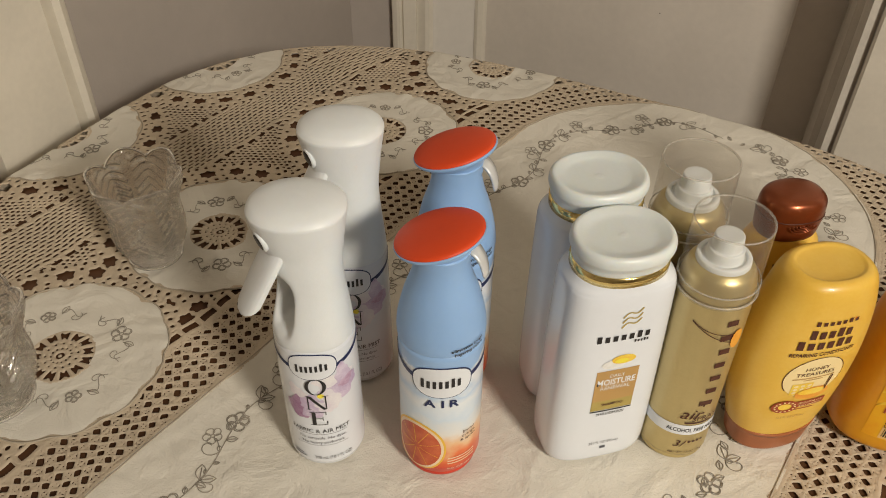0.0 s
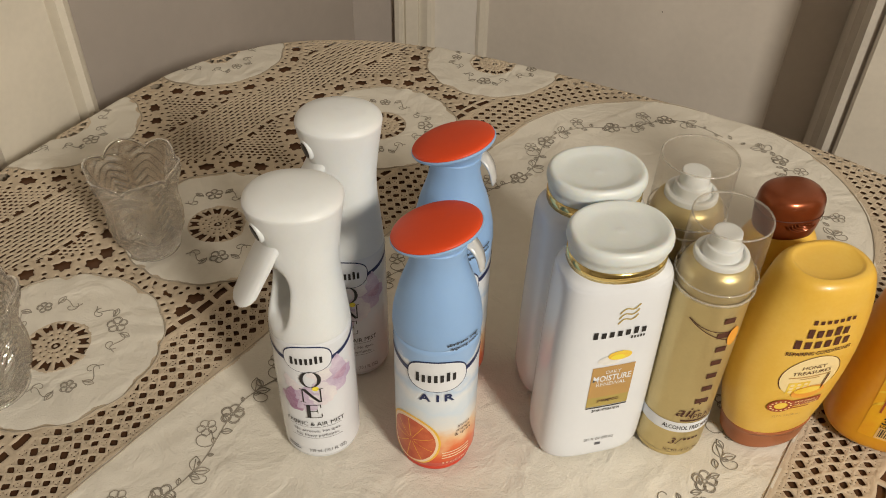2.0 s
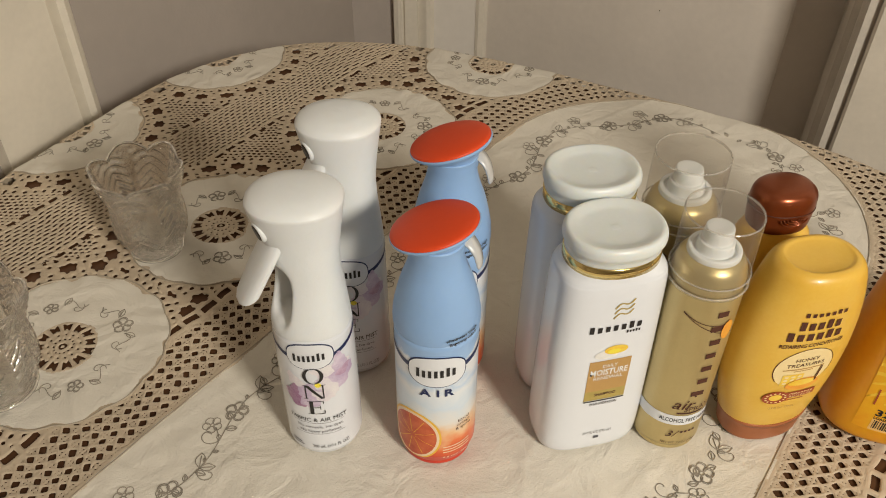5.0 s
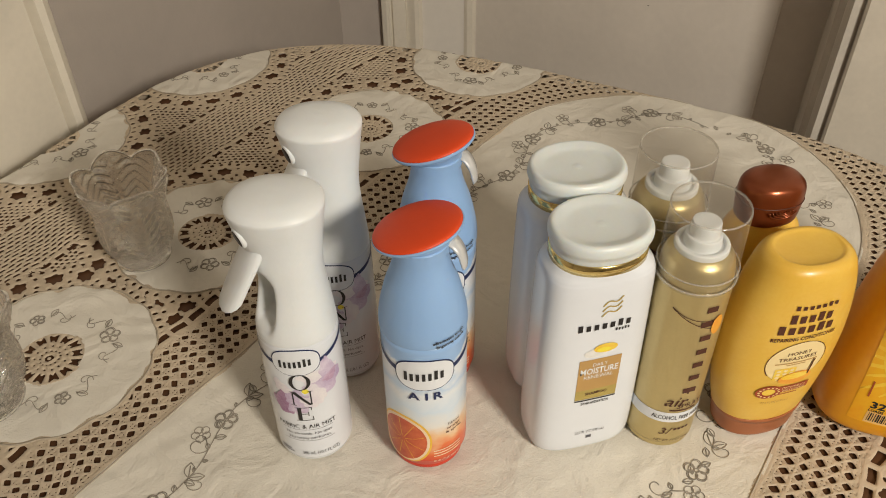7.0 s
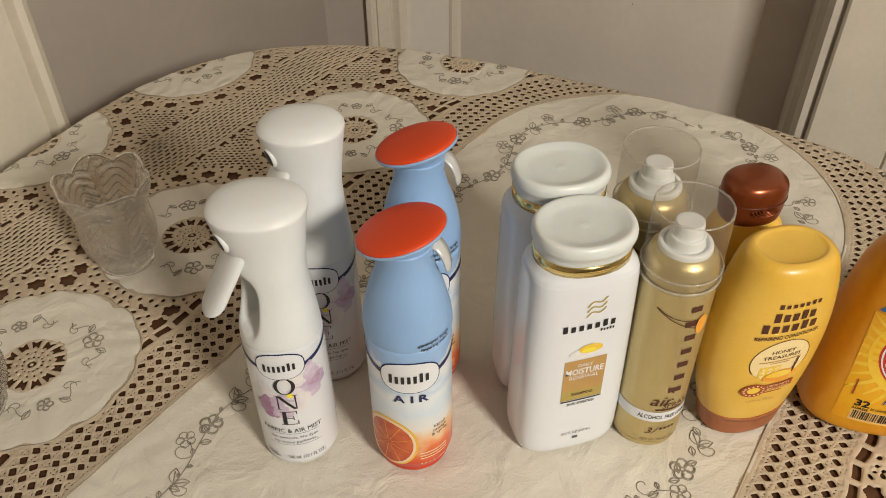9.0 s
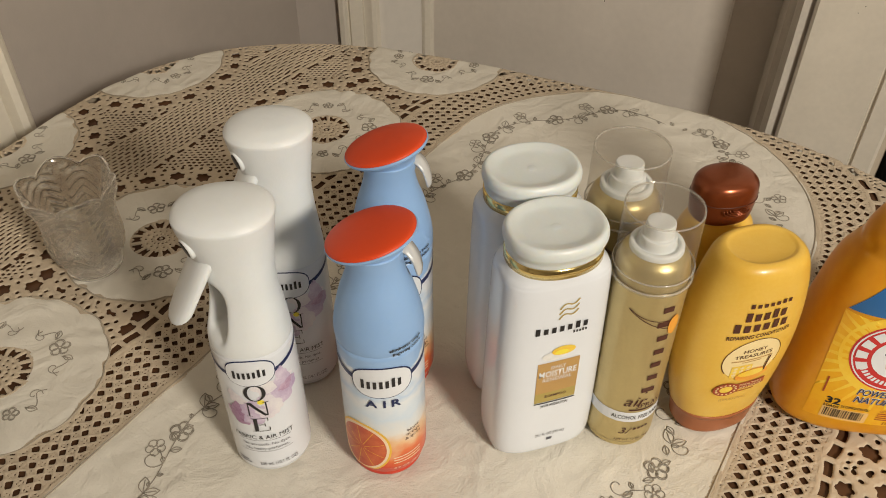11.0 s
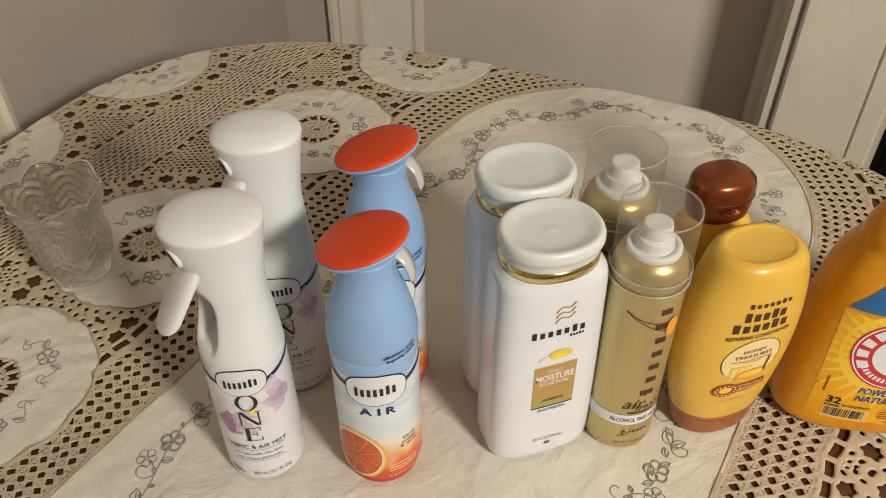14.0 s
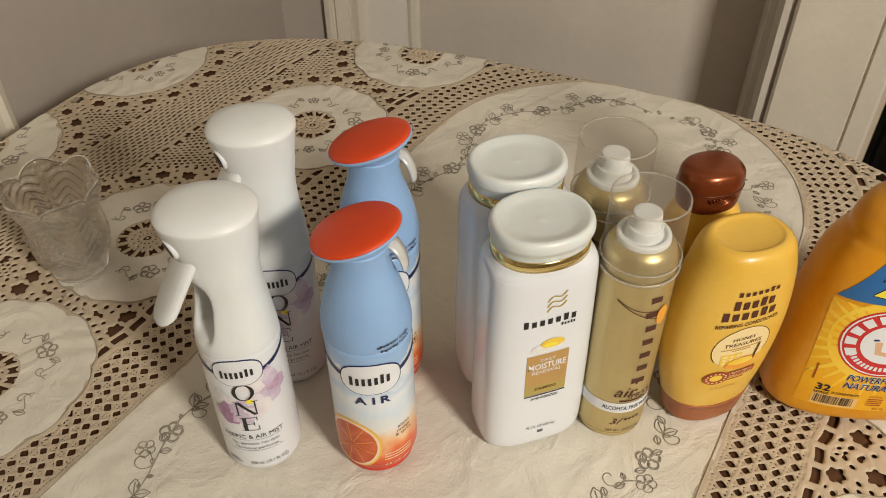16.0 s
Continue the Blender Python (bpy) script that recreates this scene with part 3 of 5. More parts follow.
def honey_print(body, flip=False):
    sk = Skin(UPRIGHT_BODY if flip else HONEY_BODY[:55], 2.3)
    o = -0.012 if flip else 0.0
    u = -0.0028
    blocks(u + 0.002, 0.1480 + o, 0.026, 0.0042, 7, sk, M_BROWN_INK, body, slope=0.0)
    blocks(u + 0.001, 0.1375 + o, 0.026, 0.0085, 5, sk, M_BROWN_INK, body, gap=0.3)
    blocks(u, 0.1270 + o, 0.034, 0.0085, 6, sk, M_BROWN_INK, body, gap=0.3)
    words("REPAIRING CONDITIONER" if not flip else "REPAIRING SHAMPOO", u, 0.1180 + o, 0.0036, sk, M_BROWN_INK, body, 0.039, bold=0.015)
    disc("oval_line", u + 0.001, 0.0920 + o, 0.0185, 0.0215, sk, M_BROWN_INK, body, 0.0004, 0.975, -0.5, math.pi + 0.6)
    disc("oval", u + 0.001, 0.0920 + o, 0.0180, 0.0210, sk, M_CREAM, body, 0.00025)
    words("HONEY", u + 0.001, 0.1020 + o, 0.0036, sk, M_BROWN_INK, body, 0.0145)
    words("TREASURES", u + 0.001, 0.0965 + o, 0.0036, sk, M_BROWN_INK, body, 0.0235)
    rect("small_print", u + 0.001, 0.0920 + o, 0.026, 0.0010, sk, M_TAN, body, 0.0005)
    rect("small_print", u + 0.001, 0.0898 + o, 0.012, 0.0008, sk, M_TAN, body, 0.0005)
    rect("honeycomb", u - 0.004, 0.0805 + o, 0.013, 0.012, sk, M_GLOW_YELLOW, body, 0.00045)
    for k in range(9):
        disc("cell", u - 0.008 + 0.004 * (k % 3), 0.077 + 0.0035 * (k // 3) + o, 0.0013, 0.0013, sk, M_CREAM, body, 0.0006)
    disc("jar", u + 0.004, 0.0740 + o, 0.0105, 0.0068, sk, M_ORANGE_INK, body, 0.0007)
    disc("jar", u + 0.003, 0.0765 + o, 0.0085, 0.0035, sk, M_GLOW_YELLOW, body, 0.0009)
    stroke("dipper", [(u + 0.011, 0.076 + o), (u + 0.0125, 0.092 + o)], 0.0011, sk, M_BROWN_INK, body, 0.0010)
    rect("red_band", u + 0.005, 0.0615 + o, 0.022, 0.0072, sk, M_RUST, body, 0.0006)
    words("STRENGTHENS &", u + 0.006, 0.0632 + o, 0.0021, sk, M_CREAM, body, 0.015, 0.0009)
    words("HEALS DAMAGE", u + 0.006, 0.0600 + o, 0.0021, sk, M_CREAM, body, 0.015, 0.0009)
    disc("seal", u - 0.009, 0.0605 + o, 0.0078, 0.0074, sk, M_RUST, body, 0.0010, 0.5)
    disc("seal", u - 0.009, 0.0605 + o, 0.0042, 0.0040, sk, M_GLOW_YELLOW, body, 0.0008)
    for k in range(14):
        a = k * 2 * math.pi / 14
        disc("seal_mark", u - 0.009 + 0.0058 * math.cos(a), 0.0605 + 0.0055 * math.sin(a) + o, 0.0007, 0.0007, sk, M_CREAM, body, 0.0012)
    rect("small_print", u + 0.004, 0.0550 + o, 0.012, 0.0010, sk, M_RUST, body)
    words("12.5 FL OZ (370 mL)", u - 0.002, 0.0465 + o, 0.0024, sk, M_TAN, body, 0.017)


def jug_print(body):
    sk = Skin(JUG_BODY, 2.6)
    sk.raised = 0.009
    c, hc = -0.025, 0.086
    grid_print("label", lambda a, b: (-0.073 + 0.138 * a, 0.012 + 0.104 * b), 40, 8, sk, M_SUN, body, 0.0003, "orange and yellow sunburst label")
    for k in range(34):
        a = k * 2 * math.pi / 34
        r1 = 0.066 if k % 2 else 0.054

        def ray_(s, t, a=a, r1=r1):
            r = 0.030 + (r1 - 0.030) * t
            w = (0.0044 - 0.0030 * t) * (s - 0.5)
            return (max(-0.0725, c + r * math.cos(a) * 1.05 - w * math.sin(a)), max(0.0125, min(0.1160, hc + r * math.sin(a) + w * math.cos(a))))
        grid_print("ray", ray_, 2, 8, sk, M_RAY, body, 0.00045)
    disc("glow", c, hc, 0.0420, 0.0400, sk, M_RAY, body, 0.0005)
    disc("badge_rim", c, hc, 0.0345, 0.0330, sk, M_LABEL_RED, body, 0.0007)
    disc("badge_line", c, hc, 0.0330, 0.0315, sk, M_PAPER, body, 0.0009, 0.965)
    disc("badge", c, hc, 0.0200, 0.0190, sk, M_PAPER, body, 0.0009)
    # plain marks round the badge and a plain emblem in it
    for k in range(11):
        a = math.radians(205 - 23 * k)
        grid_print("mark", lambda s, t, a=a: (c + (0.0228 + 0.0075 * t) * math.cos(a + (s - 0.5) * 0.26), hc + (0.0217 + 0.0071 * t) * math.sin(a + (s - 0.5) * 0.26)), 3, 2, sk, M_PAPER, body, 0.0010)
    for k in range(17):
        a = math.radians(212 + 7.3 * k)
        grid_print("mark", lambda s, t, a=a: (c + (0.0240 + 0.0042 * t) * math.cos(a + (s - 0.5) * 0.08), hc + (0.0229 + 0.0040 * t) * math.sin(a + (s - 0.5) * 0.08)), 2, 2, sk, M_PAPER, body, 0.0010)
    stroke("emblem", [(c - 0.0125, hc + 0.0035), (c + 0.006, hc + 0.0060)], 0.0018, sk, M_NAVY, body, 0.0011)
    rect("emblem", c + 0.0075, hc + 0.0065, 0.0075, 0.0052, sk, M_NAVY, body, 0.0011)
    stroke("emblem", [(c - 0.0085, hc + 0.002), (c - 0.0065, hc - 0.0085), (c + 0.002, hc - 0.0095), (c + 0.008, hc - 0.004)], 0.0048, sk, M_SKINTAN, body, 0.0010)
    # blue banner
    grid_print("banner", lambda a, b: (-0.071 + 0.026 * b + (0.105 - 0.027 * b) * a, 0.1180 + 0.036 * b + 0.004 * math.sin(math.pi * a)), 30, 6, sk, M_LABEL_BLUE, body, 0.0006, "blue printed banner")
    words("25%", -0.027, 0.1375, 0.0190, sk, M_INK, body, 0.044, 0.0008, shear=0.25, bold=0.045)
    words("25%", -0.027, 0.1375, 0.0190, sk, M_LEMON, body, 0.043, 0.0011, shear=0.25, bold=0.012)
    for tx, h in (("POWERFULLY CLEAN", 0.0490), ("NATURALLY FRESH", 0.0405)):
        words(tx, -0.0110, h, 0.0064, sk, M_PAPER, body, 0.066, 0.0007, shear=0.25, bold=0.05)
        words(tx, -0.0110, h, 0.0064, sk, M_NAVY, body, 0.065, 0.0010, shear=0.25, bold=0.012)
    words("32", -0.0560, 0.0335, 0.0068, sk, M_INK, body, 0.0105, 0.0008, bold=0.03)
    words("LOADS", -0.0560, 0.0275, 0.0025, sk, M_INK, body, 0.0105, 0.0008, bold=0.03)
    words("2X CONCENTRATED", -0.0395, 0.0295, 0.0025, sk, M_INK, body, 0.0200, 0.0008, bold=0.02)
    rect("barcode_ground", -0.0450, 0.0195, 0.0330, 0.0125, sk, M_TANPAPER, body, 0.0006)
    x = -0.0595
    brng = random.Random(3)
    while x < -0.0315:
        w = brng.choice((0.0004, 0.0006, 0.0010))
        rect("bar", x, 0.0203, w, 0.0095, sk, M_INK, body, 0.0009)
        x += w + brng.choice((0.0005, 0.0007, 0.0011))
    words("CAUTION:", -0.0175, 0.0300, 0.0022, sk, M_RUST, body, 0.009, 0.0008)
    for k in range(4):
        rect("small_print", -0.0170, 0.0270 - 0.0024 * k, 0.0110, 0.0011, sk, M_RUST, body, 0.0008)
    words("50 FL OZ (1.56 QT) 1.47 L", 0.006, 0.0155, 0.0030, sk, M_RUST, body, 0.044, 0.0008, shear=0.2)
    grid_print("small_print", lambda a, b: (-0.0660 + 0.0012 * a, 0.040 + 0.016 * b), 1, 6, sk, M_RUST, body, 0.0008)


M_VIOLET = mat("lilac_print", (0.40, 0.28, 0.46), 0.35, second=(0.68, 0.61, 0.71), scale=55)
M_VIOLET2 = mat("pale_lilac_print", (0.60, 0.53, 0.63), 0.35, second=(0.78, 0.76, 0.76), scale=70)
M_PLUM = mat("plum_print", (0.28, 0.12, 0.25), 0.35, second=(0.58, 0.43, 0.56), scale=60)
M_RIND = mat("orange_rind_print", (0.82, 0.50, 0.05), 0.3)
M_PITH = mat("pale_pith_print", (0.84, 0.66, 0.46), 0.3)
M_FLESH = mat("blood_orange_print", (0.46, 0.05, 0.02), 0.3, second=(0.66, 0.17, 0.06), scale=120)
M_GLOW_YELLOW = mat("honey_print", (0.82, 0.50, 0.03), 0.3, second=(0.85, 0.66, 0.12), scale=90)
M_SPLASH = mat("cream_splash_print", (0.66, 0.66, 0.62), 0.3, second=(0.8, 0.79, 0.77), scale=150)
M_ORANGE_INK = mat("orange_print", (0.75, 0.26, 0.03), 0.35, second=(0.80, 0.42, 0.06), scale=90)
M_CREAM = mat("cream_print", (0.82, 0.66, 0.34), 0.35)
M_RUST = mat("rust_print", (0.36, 0.07, 0.025), 0.35)
M_SKINTAN = mat("tan_print", (0.66, 0.42, 0.25), 0.4)
M_TANPAPER = mat("tan_barcode_ground", (0.80, 0.52, 0.20), 0.4)
M_RAY = mat("pale_ray_print", (0.86, 0.60, 0.06), 0.35, second=(0.86, 0.50, 0.03), scale=40)
M_SUN = mat("sunburst_label", (0.79, 0.345, 0.011), 0.3, second=(0.86, 0.52, 0.02), scale=14, coat=0.2)

# the dark appliance beyond the casing
tower = thing("black_cabinet", pose(0.7192, 0.9527, 0, 0, 0, -30), "tall black cabinet standing beside the door casing", "cabinet")
part("body", box_bm(0, 0, 0.03, 0.42, 0.12, 1.15, 0.008), M_BLACK, tower)
for k in range(2):
    part("foot", box_bm(0.03 + 0.32 * k, 0.02, 0.0, 0.07 + 0.32 * k, 0.10, 0.032, 0.004), M_BLACK, tower)

# floor lamp behind the viewer
lamp = thing("floor_lamp", pose(LAMP_POS.x, LAMP_POS.y - 0.10, 0), "cream metal floor lamp with a round reflector shade", "lamp")
v, f_ = loft(glide(lathe_keys([(0.0, 0.13), (0.0, 0.14), (0.012, 0.14), (0.022, 0.12), (0.030, 0.03), (0.045, 0.012)])), 48)
raw("base", v, f_, M_TRIM, lamp, "round weighted foot")
v, f_ = loft([(0.03, 0.011, 0.011), (LAMP_POS.z - 0.02, 0.011, 0.011)], 20)
raw("pole", v, f_, M_TRIM, lamp)
way = look(LAMP_POS, (0.45, 0.40, 0.7)).to_3x3()
v, f_ = loft(glide(lathe_keys([(0.012, 0.155), (0.012, 0.160), (0.05, 0.150), (0.09, 0.115), (0.115, 0.05), (0.12, 0.0005)])), 48, close=(False, True))
raw("shade", [way @ Vector(q) + Vector((0, 0.10, LAMP_POS.z)) for q in v], f_, M_TRIM, lamp, "round reflector shade")

# ---- the table ----
TABLE_C, TABLE_A, TABLE_B, TABLE_TH, TABLE_P = (0.045, 0.577), 0.485, 0.380, -0.510, 3.0
TOP = 0.7475
CT, ST = math.cos(TABLE_TH), math.sin(TABLE_TH)
table = thing("dining_table", pose(TABLE_C[0], TABLE_C[1], 0, 0, 0, math.degrees(TABLE_TH)),
              "reddish-brown wooden dining table with rounded outline under the lace cloth", "table")
rows_t = [(TOP - 0.030, TABLE_A - 0.012, TABLE_B - 0.012), (TOP - 0.026, TABLE_A - 0.006, TABLE_B - 0.006), (TOP - 0.012, TABLE_A - 0.003, TABLE_B - 0.003),
          (TOP - 0.004, TABLE_A - 0.004, TABLE_B - 0.004), (TOP, TABLE_A - 0.008, TABLE_B - 0.008)]
v, f_ = loft(rows_t, 128, TABLE_P)
raw("tabletop", v, f_, M_WOOD, table, smooth=False)
v, f_ = loft([(TOP - 0.10, 0.34, 0.25), (TOP - 0.0305, 0.34, 0.25)], 64, 6)
raw("apron", v, f_, M_WOOD, table, smooth=False)
for sx in (-1, 1):
    for sy in (-1, 1):
        v, f_ = loft(glide([(0, 0.016, 0.016), (0.02, 0.02, 0.02), (0.3, 0.022, 0.022), (0.5, 0.03, 0.03), (0.56, 0.024, 0.024), (0.6, 0.03, 0.03), (TOP - 0.031, 0.03, 0.03)]), 20)
        o = raw("leg", v, f_, M_WOOD, table)
        o.location = (sx * 0.29, sy * 0.22, 0)

# ---- the bottles ----
Z0 = 0.7520


def at_table(x, y, turn=0, wide=1.03, tall=1.0):
    return pose(x, y, Z0, 0, 0, turn) @ Matrix.Diagonal((wide, wide, tall, 1))


def mist_bottle(m, label):
    t = thing("mist_bottle", m, label, "spray bottle", "white mist bottles")
    v, f_ = loft(MIST_BODY, 64)
    mist_print(raw("body", v, f_, M_WHITE_GLOSS, t))

    def hollow(q):
        x, y, h = q
        # the finger opening under the trigger
        s = max(0.0, -x * 0.80 - y * 0.60) / 0.020
        k = math.exp(-((h - 0.153) / 0.019) ** 4) * min(1, s) ** 2
        w = math.exp(-(((y * 0.80 - x * 0.60)) / 0.0085) ** 4)
        return np.array([x + 0.0150 * k * w, y + 0.0112 * k * w, h])

    v, f_ = loft(glide([(0.1230, 0.0246, 0.0246, 0, 0), (0.1230, 0.0251, 0.0251, 0, 0), (0.130, 0.0246, 0.0246, 0, 0), (0.145, 0.0224, 0.0222, 0.001, 0),
                        (0.162, 0.0205, 0.0200, 0.0015, 0), (0.178, 0.0208, 0.0198, 0.001, 0), (0.194, 0.0232, 0.0208, 0.0002, 0.001),
                        (0.209, 0.0264, 0.0228, -0.001, 0.001), (0.2185, 0.0281, 0.0243, -0.0012, 0.001), (0.2205, 0.0283, 0.0245, -0.0012, 0.001), (0.2222, 0.0278, 0.0240, -0.0012, 0.001),
                        (0.2250, 0.0245, 0.0212, -0.001, 0.001), (0.2278, 0.0165, 0.0142, -0.0005, 0.001), (0.2290, 0.0060, 0.0055, 0, 0.001), (0.2291, 0.0002, 0.0002, 0, 0.001)], 10), 112, 2.2, hollow)
    raw("sprayer_head", v, f_, M_WHITE, t, "matt white plastic sprayer head")
    # nozzle, a dark eye in a white rim, facing the trigger's side
    way = Vector((-0.78, -0.58, -0.20)).normalized()
    c = Vector((-0.0212, -0.0142, 0.2065))
    frame_ = way.to_track_quat("Z", "Y").to_matrix()
    for nm, r0, d0, d1, m_ in (("nozzle_rim", 0.0060, -0.004, 0.0007, M_WHITE), ("nozzle", 0.0050, -0.003, 0.0010, M_INK)):
        v, f_ = loft([(d0, r0, r0 * 1.25), (d1 - 0.0006, r0, r0 * 1.25), (d1, r0 * 0.86, r0 * 1.1)], 24)
        raw(nm, [c + frame_ @ Vector(q) for q in v], f_, m_, t, "black spray nozzle" if nm == "nozzle" else "")
    # trigger blade
    path = glide([(-0.012, -0.006, 0.202), (-0.018, -0.010, 0.190), (-0.0245, -0.014, 0.177), (-0.0305, -0.018, 0.1645), (-0.0322, -0.019, 0.1605)], 6)
    wid = np.interp(np.linspace(0, 1, len(path)), [0, 0.4, 0.85, 1], [0.0120, 0.0128, 0.0110, 0.006])
    side = Vector((0.42, -0.90, 0)).normalized()
    verts, faces, n = [], [], 14
    for q, w in zip(path, wid):
        out = Vector((-0.80, -0.38, -0.45)).normalized()
        for j in range(n):
            an = 2 * math.pi * j / n
            verts.append(Vector(q) + side * (w * math.copysign(abs(math.cos(an)) ** 0.7, math.cos(an))) + out * (0.0080 * math.sin(an) * min(1, w / 0.008)))
    for i in range(len(path) - 1):
        for j in range(n):
            k = (j + 1) % n
            faces.append((i * n + j, i * n + k, (i + 1) * n + k, (i + 1) * n + j))
    faces += [tuple(range(n - 1, -1, -1)), tuple((len(path) - 1) * n + j for j in range(n))]
    raw("trigger", verts, faces, M_WHITE, t)
    return t


MIST_BODY = glide(lathe_keys([(0.0, 0.0225), (0.0, 0.0225), (0.0015, 0.0245), (0.005, 0.0258), (0.012, 0.0262), (0.06, 0.0262), (0.112, 0.0258),
                              (0.120, 0.0255), (0.1225, 0.0248), (0.1225, 0.0248), (0.1230, 0.0240)]), 5)


def air_can(m, label):
    t = thing("air_spray_can", m, label, "spray can", "blue air spray cans")
    v, f_ = loft(CAN_BODY, 64)
    can_print(raw("body", v, f_, M_CAN, t, "printed can with sky, clouds and a blood orange slice"))
    v, f_ = loft(glide(lathe_keys([(0.1330, 0.0258), (0.1330, 0.0264), (0.139, 0.0264), (0.149, 0.0253), (0.166, 0.0217), (0.180, 0.0175), (0.190, 0.0156), (0.197, 0.0155),
                                   (0.201, 0.0158)]), 6), 56)
    raw("shoulder", v, f_, M_BLUE_PL, t, "pale blue plastic shoulder")
    nrm = Vector((-0.263, 0.145, 0.945)).normalized()
    fr = nrm.to_track_quat("Z", "Y").to_matrix()
    c = Vector((-0.001, 0.003, 0.2065))
    v, f_ = loft(glide([(-0.018, 0.0130, 0.0130), (-0.011, 0.0150, 0.0150), (-0.005, 0.0195, 0.0195), (-0.0015, 0.0252, 0.0252), (0.0002, 0.0264, 0.0264), (0.0012, 0.0262, 0.0262), (0.0013, 0.0245, 0.0245)], 5), 56)
    raw("collar", [c + fr @ Vector(q) for q in v], f_, M_BLUE_PL, t, "flared pale blue collar")
    v, f_ = loft(glide([(0.0008, 0.0258, 0.0258), (0.0022, 0.0257, 0.0257), (0.0036, 0.0240, 0.0240), (0.0050, 0.019, 0.019), (0.0060, 0.011, 0.011), (0.0063, 0.0003, 0.0003)], 5), 56)
    raw("spray_button", [c + fr @ Vector(q) for q in v], f_, M_RED, t, "orange-red domed plastic disc")
    # bent trigger tab
    path = glide([(0.011, 0.004, 0.1985), (0.0175, 0.002, 0.1975), (0.0220, -0.001, 0.192), (0.0240, -0.003, 0.185), (0.0245, -0.0035, 0.1805)], 6)
    verts, faces = [], []
    for i, q in enumerate(path):
        s = i / (len(path) - 1)
        w = 0.0062 * (1 - 0.35 * s) * (1 if s < 0.9 else 0.75)
        sd = Vector((0.35, 0.93, 0)) * w
        up = Vector((0.75, -0.25, 0.6)) * 0.0007
        q = Vector(q)
        verts += [q - sd + up, q + up * 2.2, q + sd + up, q + sd - up, q + up * 0.4, q - sd - up]
    for i in range(len(path) - 1):
        for j in range(6):
            k = (j + 1) % 6
            faces.append((i * 6 + j, i * 6 + k, i * 6 + 6 + k, i * 6 + 6 + j))
    faces += [tuple(range(5, -1, -1)), tuple(len(path) * 6 - 6 + j for j in range(6))]
    raw("trigger", verts, faces, M_TRIGGER, t, "translucent white trigger tab")
    return t


CAN_BODY = glide(lathe_keys([(0.0, 0.0215), (0.0, 0.0215), (0.001, 0.0232), (0.003, 0.0237), (0.005, 0.0236), (0.007, 0.0243), (0.012, 0.0257), (0.018, 0.0262),
                             (0.06, 0.0262), (0.10, 0.0261), (0.1335, 0.0260)]), 5)

# the can's printed sky and fruit colours run up its height
M_CAN = mat("printed_can", (0.8, 0.8, 0.8), 0.3, 0.0, coat=0.25)
nt = M_CAN.node_tree
tc = nt.nodes.new("ShaderNodeTexCoord")
sep = nt.nodes.new("ShaderNodeSeparateXYZ")
nt.links.new(tc.outputs["Object"], sep.inputs[0])
cl = nt.nodes.new("ShaderNodeTexNoise")
cl.inputs["Scale"].default_value, cl.inputs["Detail"].default_value = 60, 6
nt.links.new(tc.outputs["Object"], cl.inputs["Vector"])
hz = nt.nodes.new("ShaderNodeMath")
hz.operation = "MULTIPLY_ADD"
nt.links.new(cl.outputs["Fac"], hz.inputs[0])
hz.inputs[1].default_value = 0.040
nt.links.new(sep.outputs["Z"], hz.inputs[2])
mr = nt.nodes.new("ShaderNodeMapRange")
mr.inputs["From Min"].default_value, mr.inputs["From Max"].default_value = 0.017, 0.157
nt.links.new(hz.outputs[0], mr.inputs["Value"])
cr = nt.nodes.new("ShaderNodeValToRGB")
stops = [(0.0, (0.55, 0.035, 0.016)), (0.12, (0.62, 0.06, 0.022)), (0.21, (0.74, 0.17, 0.045)), (0.31, (0.78, 0.50, 0.27)), (0.40, (0.74, 0.72, 0.68)), (0.52, (0.60, 0.70, 0.80)),
         (0.63, (0.72, 0.76, 0.80)), (0.70, (0.50, 0.63, 0.79)), (0.76, (0.74, 0.77, 0.81)), (0.835, (0.75, 0.78, 0.82)), (0.86, (0.30, 0.47, 0.74)), (1.0, (0.27, 0.44, 0.72))]
while len(cr.color_ramp.elements) < len(stops):
    cr.color_ramp.elements.new(0.5)
for e, (s, c) in zip(cr.color_ramp.elements, stops):
    e.position, e.color = s, (*c, 1)
nt.links.new(mr.outputs[0], cr.inputs[0])
nt.links.new(cr.outputs[0], nt.nodes["Principled BSDF"].inputs["Base Color"])


